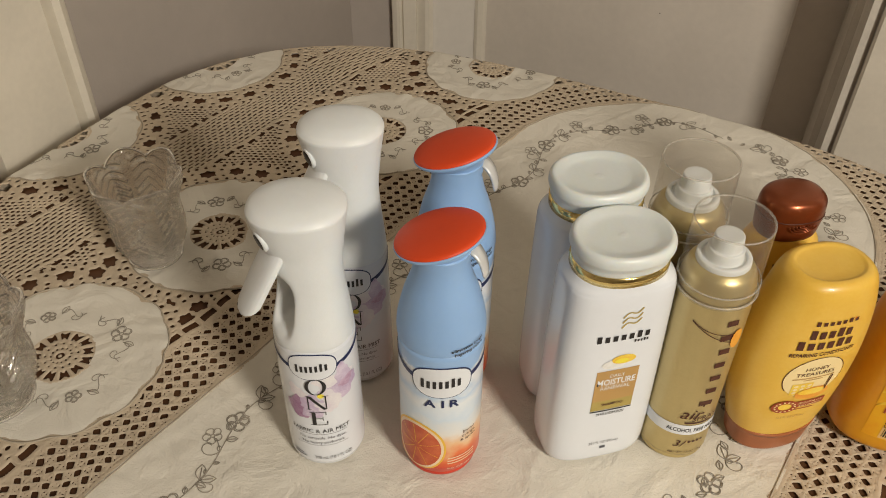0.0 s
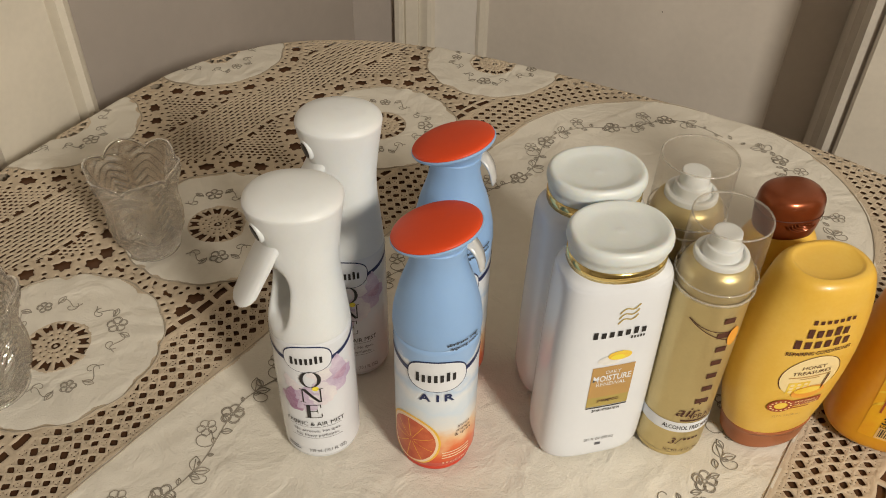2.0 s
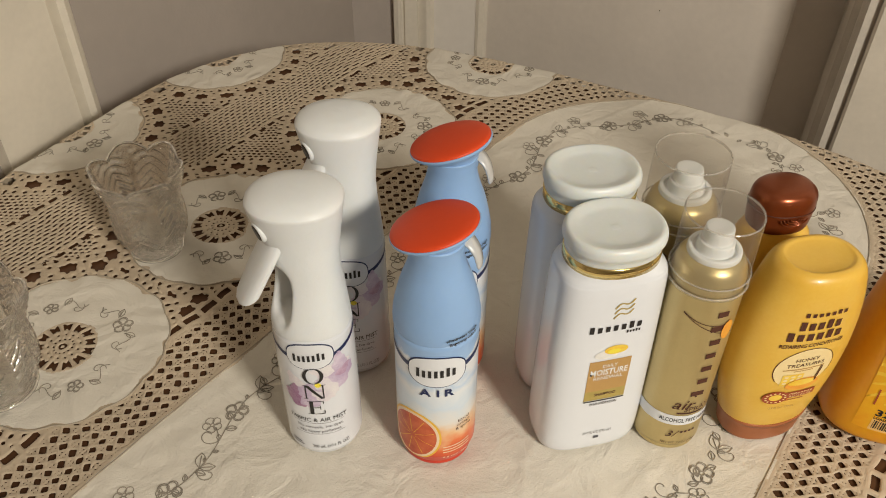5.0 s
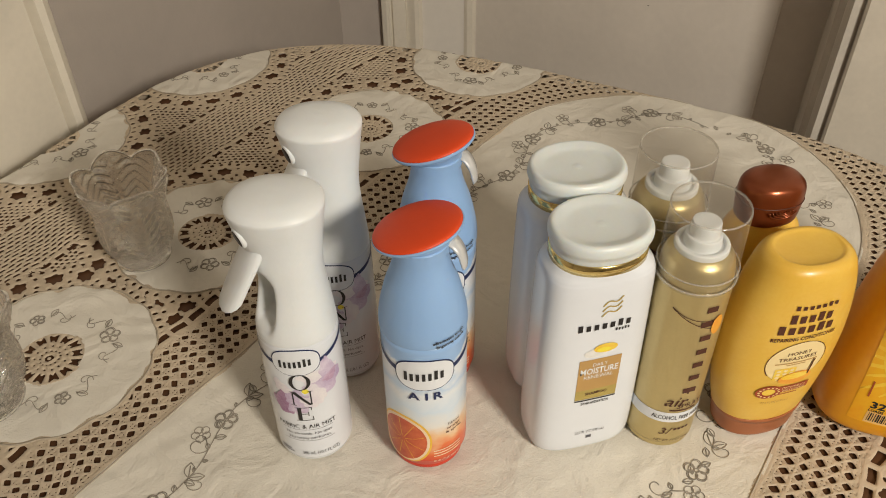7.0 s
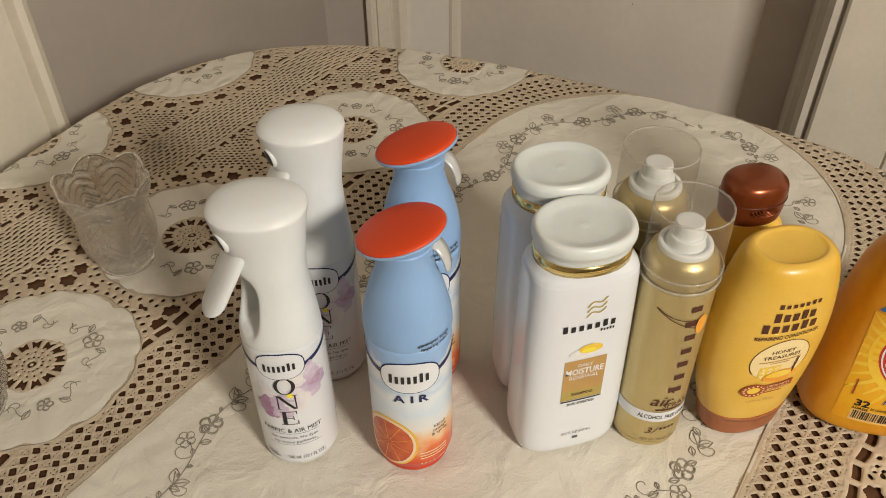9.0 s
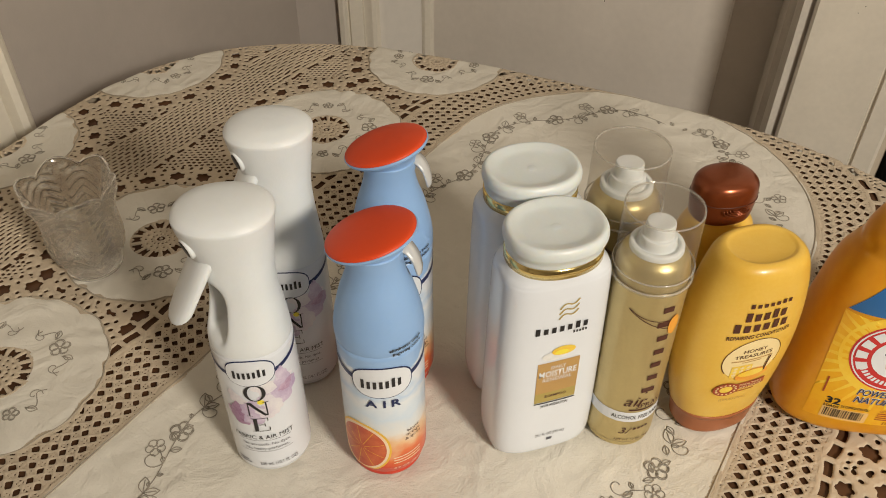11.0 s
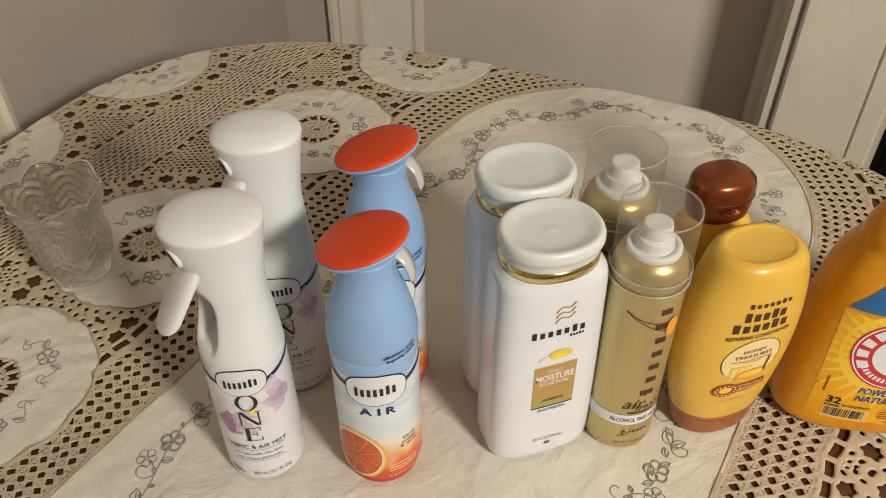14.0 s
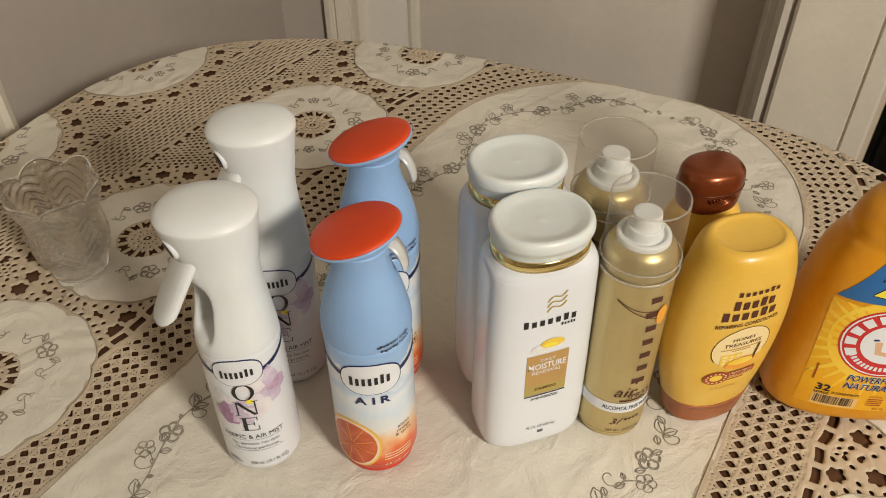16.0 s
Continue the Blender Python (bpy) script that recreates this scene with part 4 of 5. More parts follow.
def pump_cap_bottle(m, label):
    t = thing("shampoo_bottle", m, label, "bottle", "white shampoo bottles")
    v, f_ = loft(SHAMPOO_BODY, 80)
    shampoo_print(raw("body", v, f_, M_WHITE_GLOSS, t))
    v, f_ = loft([(0.1843, 0.0292, 0.0232), (0.1848, 0.0303, 0.0244), (0.1926, 0.0303, 0.0244), (0.1931, 0.0294, 0.0235)], 64, 2.2)
    raw("collar", v, f_, M_GOLD_RING, t, "shiny gold collar ring")
    v, f_ = loft(glide([(0.1929, 0.0285, 0.0226), (0.1932, 0.0297, 0.0238), (0.1960, 0.0299, 0.0241), (0.1985, 0.0304, 0.0249), (0.2010, 0.0312, 0.0262), (0.2030, 0.0315, 0.0268),
                        (0.2065, 0.0312, 0.0267), (0.2092, 0.0300, 0.0254), (0.2099, 0.0280, 0.0235), (0.2088, 0.0245, 0.0205), (0.2072, 0.019, 0.016), (0.2066, 0.009, 0.0075), (0.2066, 0.004, 0.0034), (0.2068, 0.0022, 0.002), (0.2069, 0.0003, 0.0003)], 6), 64, 2.2)
    raw("cap", v, f_, M_MILKY, t, "milky white flip cap with a dished top")
    return t


SHAMPOO_BODY = glide([(0, 0.0325, 0.0205, 0, 0, 3.2), (0, 0.0325, 0.0205, 0, 0, 3.2), (0.002, 0.0352, 0.0230, 0, 0, 3.3), (0.007, 0.0366, 0.0243, 0, 0, 3.5), (0.02, 0.0372, 0.0248, 0, 0, 3.6),
                      (0.06, 0.0370, 0.0248, 0, 0, 3.6), (0.11, 0.0362, 0.0245, 0, 0, 3.6), (0.163, 0.0352, 0.0243, 0, 0, 3.5), (0.1745, 0.0348, 0.0241, 0, 0, 3.3), (0.1780, 0.0342, 0.0238, 0, 0, 3.1),
                      (0.1800, 0.0333, 0.0236, 0, 0, 3.0), (0.1823, 0.0318, 0.0236, 0, 0, 2.6), (0.1850, 0.0303, 0.0234, 0, 0, 2.3)], 5)


def hairspray(m, label):
    t = thing("hairspray_can", m, label, "spray can", "gold hairspray cans")
    v, f_ = loft(HAIR_BODY, 64)
    hair_print(raw("body", v, f_, M_GOLD, t))
    v, f_ = loft(glide(lathe_keys([(0.1575, 0.0240), (0.166, 0.0235), (0.174, 0.0215), (0.178, 0.0184), (0.1795, 0.0160), (0.1798, 0.0150)]), 6), 48)
    raw("dome", v, f_, M_GOLD, t, "satin gold dome under the cap")
    v, f_ = loft(glide(lathe_keys([(0.1785, 0.0158), (0.1785, 0.0170), (0.1820, 0.0170), (0.1830, 0.0162), (0.1830, 0.0142), (0.1815, 0.0134), (0.1815, 0.0118), (0.1815, 0.0118), (0.1880, 0.0113), (0.1892, 0.0105),
                                   (0.1892, 0.0095), (0.1892, 0.0095), (0.1975, 0.0090), (0.1992, 0.0077), (0.1994, 0.0002)]), 4), 40)
    raw("actuator", v, f_, M_WHITE, t, "white spray actuator")
    outer = glide(lathe_keys([(0.1575, 0.0250), (0.1575, 0.0258), (0.160, 0.0258), (0.161, 0.0252), (0.165, 0.0252), (0.166, 0.0257), (0.168, 0.0255), (0.169, 0.0250), (0.19, 0.0247),
                              (0.2095, 0.0243), (0.2115, 0.0236), (0.2120, 0.0220), (0.2120, 0.0002)]), 4)
    v, f_ = loft(outer[:-1], 56, close=(False, True))
    cap = raw("cap", v, f_, M_CLEAR, t, "clear plastic overcap")
    for h, r, w in ((0.2108, 0.0237, 0.0006), (0.1675, 0.0255, 0.0006), (0.1595, 0.0257, 0.0007)):
        v, f_ = tube([(r * math.cos(a), r * math.sin(a), h) for a in np.linspace(0, 2 * math.pi, 56, endpoint=False)], w, 6, True)
        raw("ridge", v, f_, M_RIDGE, cap, "translucent moulded ridge")
    return t


HAIR_BODY = glide(lathe_keys([(0, 0.0215), (0, 0.0215), (0.001, 0.0232), (0.003, 0.0236), (0.005, 0.0234), (0.008, 0.0243), (0.012, 0.0247), (0.07, 0.0247), (0.152, 0.0247), (0.157, 0.0243), (0.158, 0.0236)]), 5)

HONEY_KEYS = [(0.018, 0.0275, 0.0180, 0, 0, 2.3), (0.024, 0.0290, 0.0190, 0, 0, 2.3), (0.045, 0.0330, 0.0205, 0, 0, 2.3), (0.070, 0.0362, 0.0215, 0, 0, 2.3), (0.095, 0.0374, 0.0220, 0, 0, 2.3),
              (0.120, 0.0362, 0.0222, 0, 0, 2.3), (0.145, 0.0330, 0.0220, 0, 0, 2.3), (0.163, 0.0290, 0.0212, 0, 0, 2.3), (0.172, 0.0262, 0.0200, 0, 0, 2.3),
              (0.1765, 0.0232, 0.0178, 0, 0, 2.3), (0.1780, 0.0200, 0.0150, 0, 0, 2.3), (0.1768, 0.0170, 0.0125, 0, 0, 2.3), (0.1758, 0.0100, 0.0075, 0, 0, 2.3), (0.1756, 0.0003, 0.0003, 0, 0, 2.3)]
HONEY_BODY = glide(HONEY_KEYS, 6)


def conditioner(m, label):
    t = thing("conditioner_bottle", m, label, "bottle", "honey yellow bottles")
    v, f_ = loft(HONEY_BODY, 72)
    honey_print(raw("body", v, f_, M_YELLOW, t))

    def dip(q):
        x, y, h = q
        return np.array([x, y, h - (0.004 * max(0.0, 1 - abs(x) / 0.03) if h > 0.02 else 0)])
    v, f_ = loft(glide([(0, 0.0235, 0.0165), (0, 0.0235, 0.0165), (0.0015, 0.0255, 0.0180), (0.006, 0.0262, 0.0185), (0.016, 0.0275, 0.0190), (0.0235, 0.0289, 0.0196), (0.0245, 0.0280, 0.0188)], 5), 72, 2.3, dip)
    raw("cap", v, f_, M_BROWNCAP, t, "reddish-brown plastic cap it stands on")
    return t


def honey_shampoo(m, label):
    t = thing("honey_shampoo_bottle", m, label, "bottle", "honey yellow bottles")
    v, f_ = loft(UPRIGHT_BODY, 72)
    honey_print(raw("body", v, f_, M_YELLOW, t), True)
    v, f_ = loft(glide([(0.158, 0.0205, 0.0160), (0.158, 0.0222, 0.0175), (0.164, 0.0232, 0.0185), (0.174, 0.0240, 0.0190), (0.184, 0.0238, 0.0190), (0.190, 0.0222, 0.0178), (0.1935, 0.0180, 0.0145), (0.1950, 0.0100, 0.0080), (0.1953, 0.0003, 0.0003)], 6), 64, 2.3)
    cap = raw("cap", v, f_, M_COPPER, t, "metallic copper flip cap")
    # lid seam and embossed thumb leaf
    r = ring(0.0243, 0.0193, 2.3, 64)
    v, f_ = tube([(x, y, 0.1765) for x, y in r], 0.0004, 5, True)
    raw("seam", v, f_, M_BROWN_INK, cap, "dark lid seam")
    for k in range(4):
        s = 0.0105 - 0.0024 * k
        pts = [(s * math.cos(a), -0.0196 - 0.0002 * k, 0.1752 - 0.0075 * (s / 0.0105) * math.sin(a)) for a in np.linspace(0.12, math.pi - 0.12, 14)]
        v, f_ = tube(pts, 0.0006, 5)
        raw("rib", v, f_, M_COPPER, cap)
    return t


UPRIGHT_BODY = glide([(0, 0.027, 0.017, 0, 0, 2.3), (0, 0.027, 0.017, 0, 0, 2.3), (0.003, 0.0295, 0.0192, 0, 0, 2.3), (0.02, 0.0325, 0.0210, 0, 0, 2.3), (0.06, 0.0368, 0.0218, 0, 0, 2.3), (0.09, 0.0372, 0.0220, 0, 0, 2.3),
                      (0.12, 0.0350, 0.0215, 0, 0, 2.3), (0.145, 0.0290, 0.0200, 0, 0, 2.3), (0.155, 0.0240, 0.0180, 0, 0, 2.3), (0.1585, 0.0205, 0.0160, 0, 0, 2.3)], 6)

JUG_BODY = glide([(0, 0.077, 0.034, 0, 0, 3), (0, 0.077, 0.034, 0, 0, 3), (0.004, 0.084, 0.040, 0, 0, 3), (0.014, 0.088, 0.044, 0, 0, 3), (0.05, 0.0845, 0.046, 0, 0, 3), (0.10, 0.0785, 0.045, 0.0, 0, 2.9),
                  (0.14, 0.0730, 0.043, 0.0, 0, 2.7), (0.158, 0.0660, 0.040, 0.0, 0, 2.4), (0.166, 0.0625, 0.038, 0.0, 0, 2.2), (0.176, 0.0620, 0.036, 0.0, 0, 2.1), (0.188, 0.058, 0.034, 0.002, 0, 2.1), (0.197, 0.048, 0.030, 0.006, 0, 2),
                  (0.204, 0.036, 0.027, 0.012, 0, 2), (0.209, 0.0245, 0.0240, 0.014, 0, 2), (0.2115, 0.020, 0.020, 0.014, 0, 2)], 6)


def jug(m, label):
    t = thing("detergent_bottle", m, label, "bottle")
    v, f_ = loft(JUG_BODY, 88)
    jug_print(raw("body", v, f_, M_ORANGE_PL, t))
    v, f_ = loft(glide([(0.2095, 0.021, 0.021, 0.014, 0), (0.2095, 0.0255, 0.0255, 0.014, 0), (0.216, 0.0275, 0.0275, 0.014, 0), (0.223, 0.0255, 0.0255, 0.014, 0), (0.232, 0.0245, 0.0245, 0.014, 0)], 5), 48)
    raw("neck", v, f_, M_NECK, t, "amber translucent neck collar")
    v, f_ = loft(glide([(0.2305, 0.025, 0.025, 0.014, 0), (0.2305, 0.0275, 0.0275, 0.014, 0), (0.252, 0.0272, 0.0272, 0.014, 0), (0.275, 0.0255, 0.0255, 0.014, 0), (0.278, 0.023, 0.023, 0.014, 0), (0.278, 0.0003, 0.0003, 0.014, 0)], 5), 48)
    raw("cap", v, f_, M_DEEP_BLUE, t, "dark blue screw cap")
    return t


def vase(m, label):
    t = thing("glass_vase", m, label, "vase", "pressed glass vases")
    nn, verts, faces = 144, [], []
    out = glide([(0.0, 0.0195), (0.0, 0.0215), (0.002, 0.0232), (0.006, 0.0238), (0.011, 0.0250), (0.022, 0.0300), (0.034, 0.0322), (0.046, 0.0322), (0.056, 0.0312), (0.062, 0.0312), (0.072, 0.0335), (0.083, 0.0372), (0.092, 0.0395), (0.095, 0.0398)], 6)
    inn = glide([(0.095, 0.0388), (0.091, 0.0372), (0.082, 0.0345), (0.072, 0.0305), (0.062, 0.0283), (0.046, 0.0290), (0.030, 0.0280), (0.018, 0.0235), (0.013, 0.016), (0.012, 0.0005)], 6)
    rows = [(h, r, True) for h, r in out] + [(h, r, False) for h, r in inn]
    for h, r, outer in rows:
        for j in range(nn):
            a = 2 * math.pi * j / nn
            lobe = math.cos(6 * a)
            k = min(1, max(0, (h - 0.058) / 0.037))
            rr = r * (1 + 0.05 * k * lobe)
            hh = h + 0.010 * k * k * (abs(math.cos(3 * a)) ** 0.6 - 0.75)
            if outer and 0.008 < h < 0.09:
                # herringbone leaves between plain ribs, pressed into the outside
                u = (a * 6 / (2 * math.pi)) % 1 - 0.5
                her = math.sin((h * 760) + abs(u) * 24)
                rr += 0.0019 * her * (1 if abs(u) < 0.40 else 0) + (0.0011 if abs(u) > 0.45 else 0)
            verts.append((rr * math.cos(a), rr * math.sin(a), hh))
    R = len(rows)
    for i in range(R - 1):
        for j in range(nn):
            k = (j + 1) % nn
            faces.append((i * nn + j, i * nn + k, (i + 1) * nn + k, (i + 1) * nn + j))
    faces.append(tuple(range(nn - 1, -1, -1)))
    faces.append(tuple((R - 1) * nn + j for j in range(nn)))
    raw("bowl", verts, faces, M_VASE, t)
    lip = []
    for j in range(nn):
        a = 2 * math.pi * j / nn
        rr = 0.0393 * (1 + 0.05 * math.cos(6 * a))
        lip.append((rr * math.cos(a), rr * math.sin(a), 0.0955 + 0.010 * (abs(math.cos(3 * a)) ** 0.6 - 0.75)))
    v, f_ = tube(lip, 0.0011, 8, True)
    raw("rim", v, f_, M_VASE, t, "rounded scalloped rim")
    v, f_ = tube([(0.0236 * math.cos(a), 0.0236 * math.sin(a), 0.0022) for a in np.linspace(0, 2 * math.pi, 48, endpoint=False)], 0.0020, 8, True)
    raw("foot", v, f_, M_VASE, t, "thick pressed foot ring")
    return t


mist_a = mist_bottle(at_table(-0.0705, 0.4256, 0, 0.998, 0.935), "white trigger mist bottle with violet printed label")
air_a = air_can(at_table(0.0089, 0.4150, 0, 1.035, 0.9225), "blue aerosol can with orange-red disc top and fruit print")
shampoo_a = pump_cap_bottle(at_table(0.1137, 0.4255, 12.5, 0.987, 0.890), "glossy white shampoo bottle with milky cap and gold ring")
hair_a = hairspray(at_table(0.1750, 0.4237, 0, 0.95, 0.931), "gold hairspray can with clear overcap and white band")
cond_a = conditioner(at_table(0.2441, 0.4291, 13, 1.135, 0.889), "honey yellow conditioner bottle standing on its brown cap")
mist_b = mist_bottle(at_table(-0.0510, 0.4981, -2, 0.955, 0.958), "white trigger mist bottle standing behind another one")
air_b = air_can(at_table(0.0199, 0.4870, 0, 1.02, 0.969), "blue aerosol can with orange-red disc, standing behind another one")
shampoo_b = pump_cap_bottle(at_table(0.1085, 0.4798, 10, 0.999, 0.903), "white shampoo bottle with milky cap, partly hidden behind another")
hair_b = hairspray(at_table(0.1724, 0.4848, 0, 1.0, 0.9255), "gold hairspray can with clear overcap, partly hidden behind another")
honey_b = honey_shampoo(at_table(0.2430, 0.4919, 10, 0.92, 0.856), "honey yellow shampoo bottle with metallic copper flip cap")
jug_a = jug(at_table(0.3702, 0.4277, -10, 0.90, 0.90), "large orange detergent bottle with blue cap and sunburst label")
vase_a = vase(at_table(-0.2404, 0.6268, 0, 0.945, 0.916), "clear pressed-glass vase with scalloped rim and leaf pattern")
vase_b = vase(at_table(-0.318, 0.464, 20, 1.05, 0.93), "clear pressed-glass vase with scalloped rim on a linen medallion")

# ---- the lace tablecloth ----
# cloth axes: DV runs along the long middle panel, NV across it
DV, NV = np.array([0.595, 0.804]), np.array([0.804, -0.595])
PANEL_D, PANEL_N, PANEL_L, PANEL_R = 0.3266, -0.2225, 0.375, 0.1895
CLOTH_Z = 0.7490
MED_R = 0.081
MEDALLIONS = [(-0.287, 0.507), (-0.191, 0.659), (-0.045, 0.831), (0.086, 0.974), (-0.388, 0.825), (-0.255, 0.995),
              (0.315, 0.258), (0.434, 0.424), (0.565, 0.590), (0.19, 0.11), (-0.40, 0.34), (-0.53, 0.66)]


def panel_coords(X, Y):
    """Distance outside the middle panel, and the way along its border."""
    D = X * DV[0] + Y * DV[1] - PANEL_D
    N = X * NV[0] + Y * NV[1] - PANEL_N
    q = np.maximum(abs(D) - PANEL_L, 0)
    s = np.where(q > 0, np.hypot(q, N), abs(N)) - PANEL_R
    tau = np.where(q > 0, PANEL_L + np.arctan2(q, abs(N)) * (PANEL_R + 0.03), abs(D))
    return s, tau * np.sign(D) * np.sign(N)


def med_coords(X, Y):
    """Distance from the nearest medallion's middle, and the angle round it."""
    best = np.full(X.shape, 9.0)
    ang = np.zeros(X.shape)
    for cx, cy in MEDALLIONS:
        m = np.hypot(X - cx, Y - cy)
        near = m < best
        ang = np.where(near, np.arctan2(Y - cy, X - cx), ang)
        best = np.where(near, m, best)
    return best, ang


def scallop(ang):
    return MED_R * (1 + 0.028 * abs(np.sin(7 * ang)) - 0.012)


def ripple(X, Y):
    """Small creases of the cloth, 0 to about 1."""
    w = np.sin(31 * X + 23 * Y + 2 * np.sin(9 * Y)) * np.sin(17 * Y - 12 * X + 1.5 * np.sin(14 * X))
    w2 = np.sin(90 * X - 70 * Y + 3 * np.sin(21 * X + 4)) * np.sin(55 * X + 83 * Y + 2 * np.sin(33 * Y))
    # sharp ironed-in folds wander across
    f1 = np.maximum(0, 1 - abs(np.sin(14 * X + 9 * Y + 1.3 * np.sin(7 * Y + 2))) * 9) + np.maximum(0, 1 - abs(np.sin(8 * X - 15 * Y + 1.7 * np.sin(6 * X))) * 9)
    f2 = np.maximum(0, 1 - abs(np.sin(37 * X - 21 * Y + 2.5 * np.sin(17 * Y + 1))) * 5) * (0.5 + 0.5 * np.sin(13 * X + 19 * Y))
    return 0.45 + 0.27 * w + 0.17 * w2 + 0.20 * f1 + 0.28 * f2


def drape(X, Y, up):
    """The cloth's plan laid over the table: past the edge it bends down and hangs in folds."""
    X, Y = np.asarray(X, float), np.asarray(Y, float)
    u = (X - TABLE_C[0]) * CT + (Y - TABLE_C[1]) * ST
    w = -(X - TABLE_C[0]) * ST + (Y - TABLE_C[1]) * CT
    rho = (abs(u / TABLE_A) ** TABLE_P + abs(w / TABLE_B) ** TABLE_P) ** (1 / TABLE_P)
    dist = np.hypot(u, w) + 1e-9
    s = np.maximum(0, (1 - 1 / np.maximum(rho, 1e-6)) * dist)
    ux, uy = u / dist, w / dist
    R = 0.009
    a = np.minimum(s / R, math.pi / 2)
    drop = np.maximum(0, s - R * math.pi / 2)
    out = R * np.sin(a) + np.minimum(1, drop / 0.07) * 0.010 * (1 + np.sin(22 * np.arctan2(w, u)))
    base = dist - s
    uu, ww = ux * (base + out), uy * (base + out)
    z = CLOTH_Z + up * np.cos(a) - R * (1 - np.cos(a)) - drop
    return np.stack([TABLE_C[0] + uu * CT - ww * ST, TABLE_C[1] + uu * ST + ww * CT, z], -1), s


def lace_field(X, Y):
    """Above nought where there is thread, in metres from the thread's edge."""
    WX = X + 0.0011 * np.sin(70 * Y + 3 * np.sin(40 * X)) + 0.0005 * np.sin(260 * Y + 190 * X)
    WY = Y + 0.0011 * np.sin(64 * X + 3 * np.sin(47 * Y)) + 0.0005 * np.sin(280 * X - 170 * Y)
    s, tau = panel_coords(WX, WY)
    m, ang = med_coords(WX, WY)
    # diamond net next to the panel
    g = 0.0096
    a, b = (tau + s) / g, (tau - s) / g
    fa, fb = a - np.floor(a), b - np.floor(b)
    d_line = np.minimum(np.minimum(fa, 1 - fa), np.minimum(fb, 1 - fb)) * g * 0.9
    odd = ((np.floor(a) + np.floor(b)) % 2) == 1
    d_x = np.minimum(abs(fa - fb), abs(fa + fb - 1)) * g * 0.5
    net = np.maximum(0.00122 - d_line, np.where(odd, 0.00085 - d_x, -1))
    net = np.maximum(net, 0.0019 - np.hypot(np.minimum(fa, 1 - fa), np.minimum(fb, 1 - fb)) * g * 0.9)
    # fine all-over net
    h = 0.0058
    hx, hy = WX / h, WY / (h * 0.866)
    row = np.round(hy)
    hx = hx - 0.5 * (row % 2)
    hole = np.hypot((hx - np.round(hx)) * h * 0.92, (hy - row) * h * 0.866)
    size = 0.00165 + 0.0003 * np.sin(90 * X + 50 * Y) * np.sin(80 * Y - 30 * X)
    fill = hole - size
    # long-slotted band between the two rows of medallions
    rp, cp = 0.0050, 0.0088
    r_i = np.round(s / rp)
    du = tau / cp - 0.5 * (r_i % 2)
    du = (du - np.round(du)) * cp
    ds = s - r_i * rp
    slots = (np.maximum(abs(du) / 0.0029, abs(ds) / 0.0012) ** 1.0 - 1) * 0.0013
    band = (s > 0.226) & (s < 0.288)
    fill = np.where(band, slots, fill)
    for s0 in (0.226, 0.288):
        fill = np.maximum(fill, 0.0016 - abs(s - s0))
    # open slots on both sides of the band
    for s0 in (0.2205, 0.2935):
        fr = (tau / 0.015) % 1
        fill = np.where(abs(s - s0) < 0.0028, np.where((fr > 0.2) & (fr < 0.85), abs(s - s0) - 0.0022, 0.001), fill)
    F = fill
    # ring of large petal-shaped holes round each medallion
    k = 22
    fr = (ang / (2 * math.pi) * k) % 1 - 0.5
    hu, hv = fr * 2 * math.pi * 0.0975 / k, m - 0.0975
    phi = np.arctan2(hv, hu)
    petal = np.hypot(hu * 0.90, hv * 1.05) - 0.0063 * (1 + 0.15 * np.cos(6 * phi + 3.1))
    petal = np.maximum(petal, -0.002)
    # pairs of small holes between the petals
    gu = (abs(fr) - 0.5) * 2 * math.pi * 0.0975 / k
    for dv in (-0.0058, 0.0058):
        petal = np.minimum(petal, np.hypot(gu, hv - dv) - 0.0018)
    F = np.where((m > 0.0885) & (m < 0.1085), petal, F)
    # small holes close to the medallion's edge, and in the ring's outer border
    for r0, kk, rad in ((0.0855, 58, 0.0017), (0.1105, 76, 0.0018)):
        fr2 = (ang / (2 * math.pi) * kk) % 1 - 0.5
        hh = np.hypot(fr2 * 2 * math.pi * r0 / kk, (m - r0) * 0.75) - rad
        F = np.where(abs(m - r0) < 0.0029, hh, F)
    # fans where the net meets the ladder
    outer = (s > 0) & (s < 0.0545)
    F = np.where(outer, net, F)
    lad = (s >= 0.0545) & (s < 0.0685)
    fr3 = (tau / 0.0185) % 1
    slot = np.maximum(abs(s - 0.0622) - 0.0030, (abs(fr3 - 0.5) - 0.36) * 0.0185)
    F = np.where(lad, np.clip(slot, -0.002, 0.0016), F)
    F = np.maximum(F, 0.0012 - abs(s - 0.0560))
    # hem of net along the panel
    F = np.where((s > -0.003) & (s < 0.0025), 0.0012, F)
    # under the linen: nothing, but for a worked rosette in each medallion
    rs = scallop(ang)
    sp = (ang / (2 * math.pi) * 13) % 1 - 0.5
    spoke = np.maximum(abs(sp * 2 * math.pi * 0.021 / 13) - 0.0032, abs(m - 0.0212) - 0.0034 + 0.0012 * np.cos(sp * 12))
    ros = np.where(m > 0.0170, spoke, np.hypot((sp * 2 * math.pi * m / 13), (m % 0.0052) - 0.0026) - 0.0010)
    F = np.where(m < 0.0285, np.clip(ros, -0.002, 0.0014), F)
    F = np.where((m >= 0.0285) & (m < rs - 0.003), -1.0, F)
    F = np.where((m >= rs - 0.003) & (m < rs + 0.0018), 0.0010, F)
    F = np.where(s < -0.003, -1.0, F)
    return F


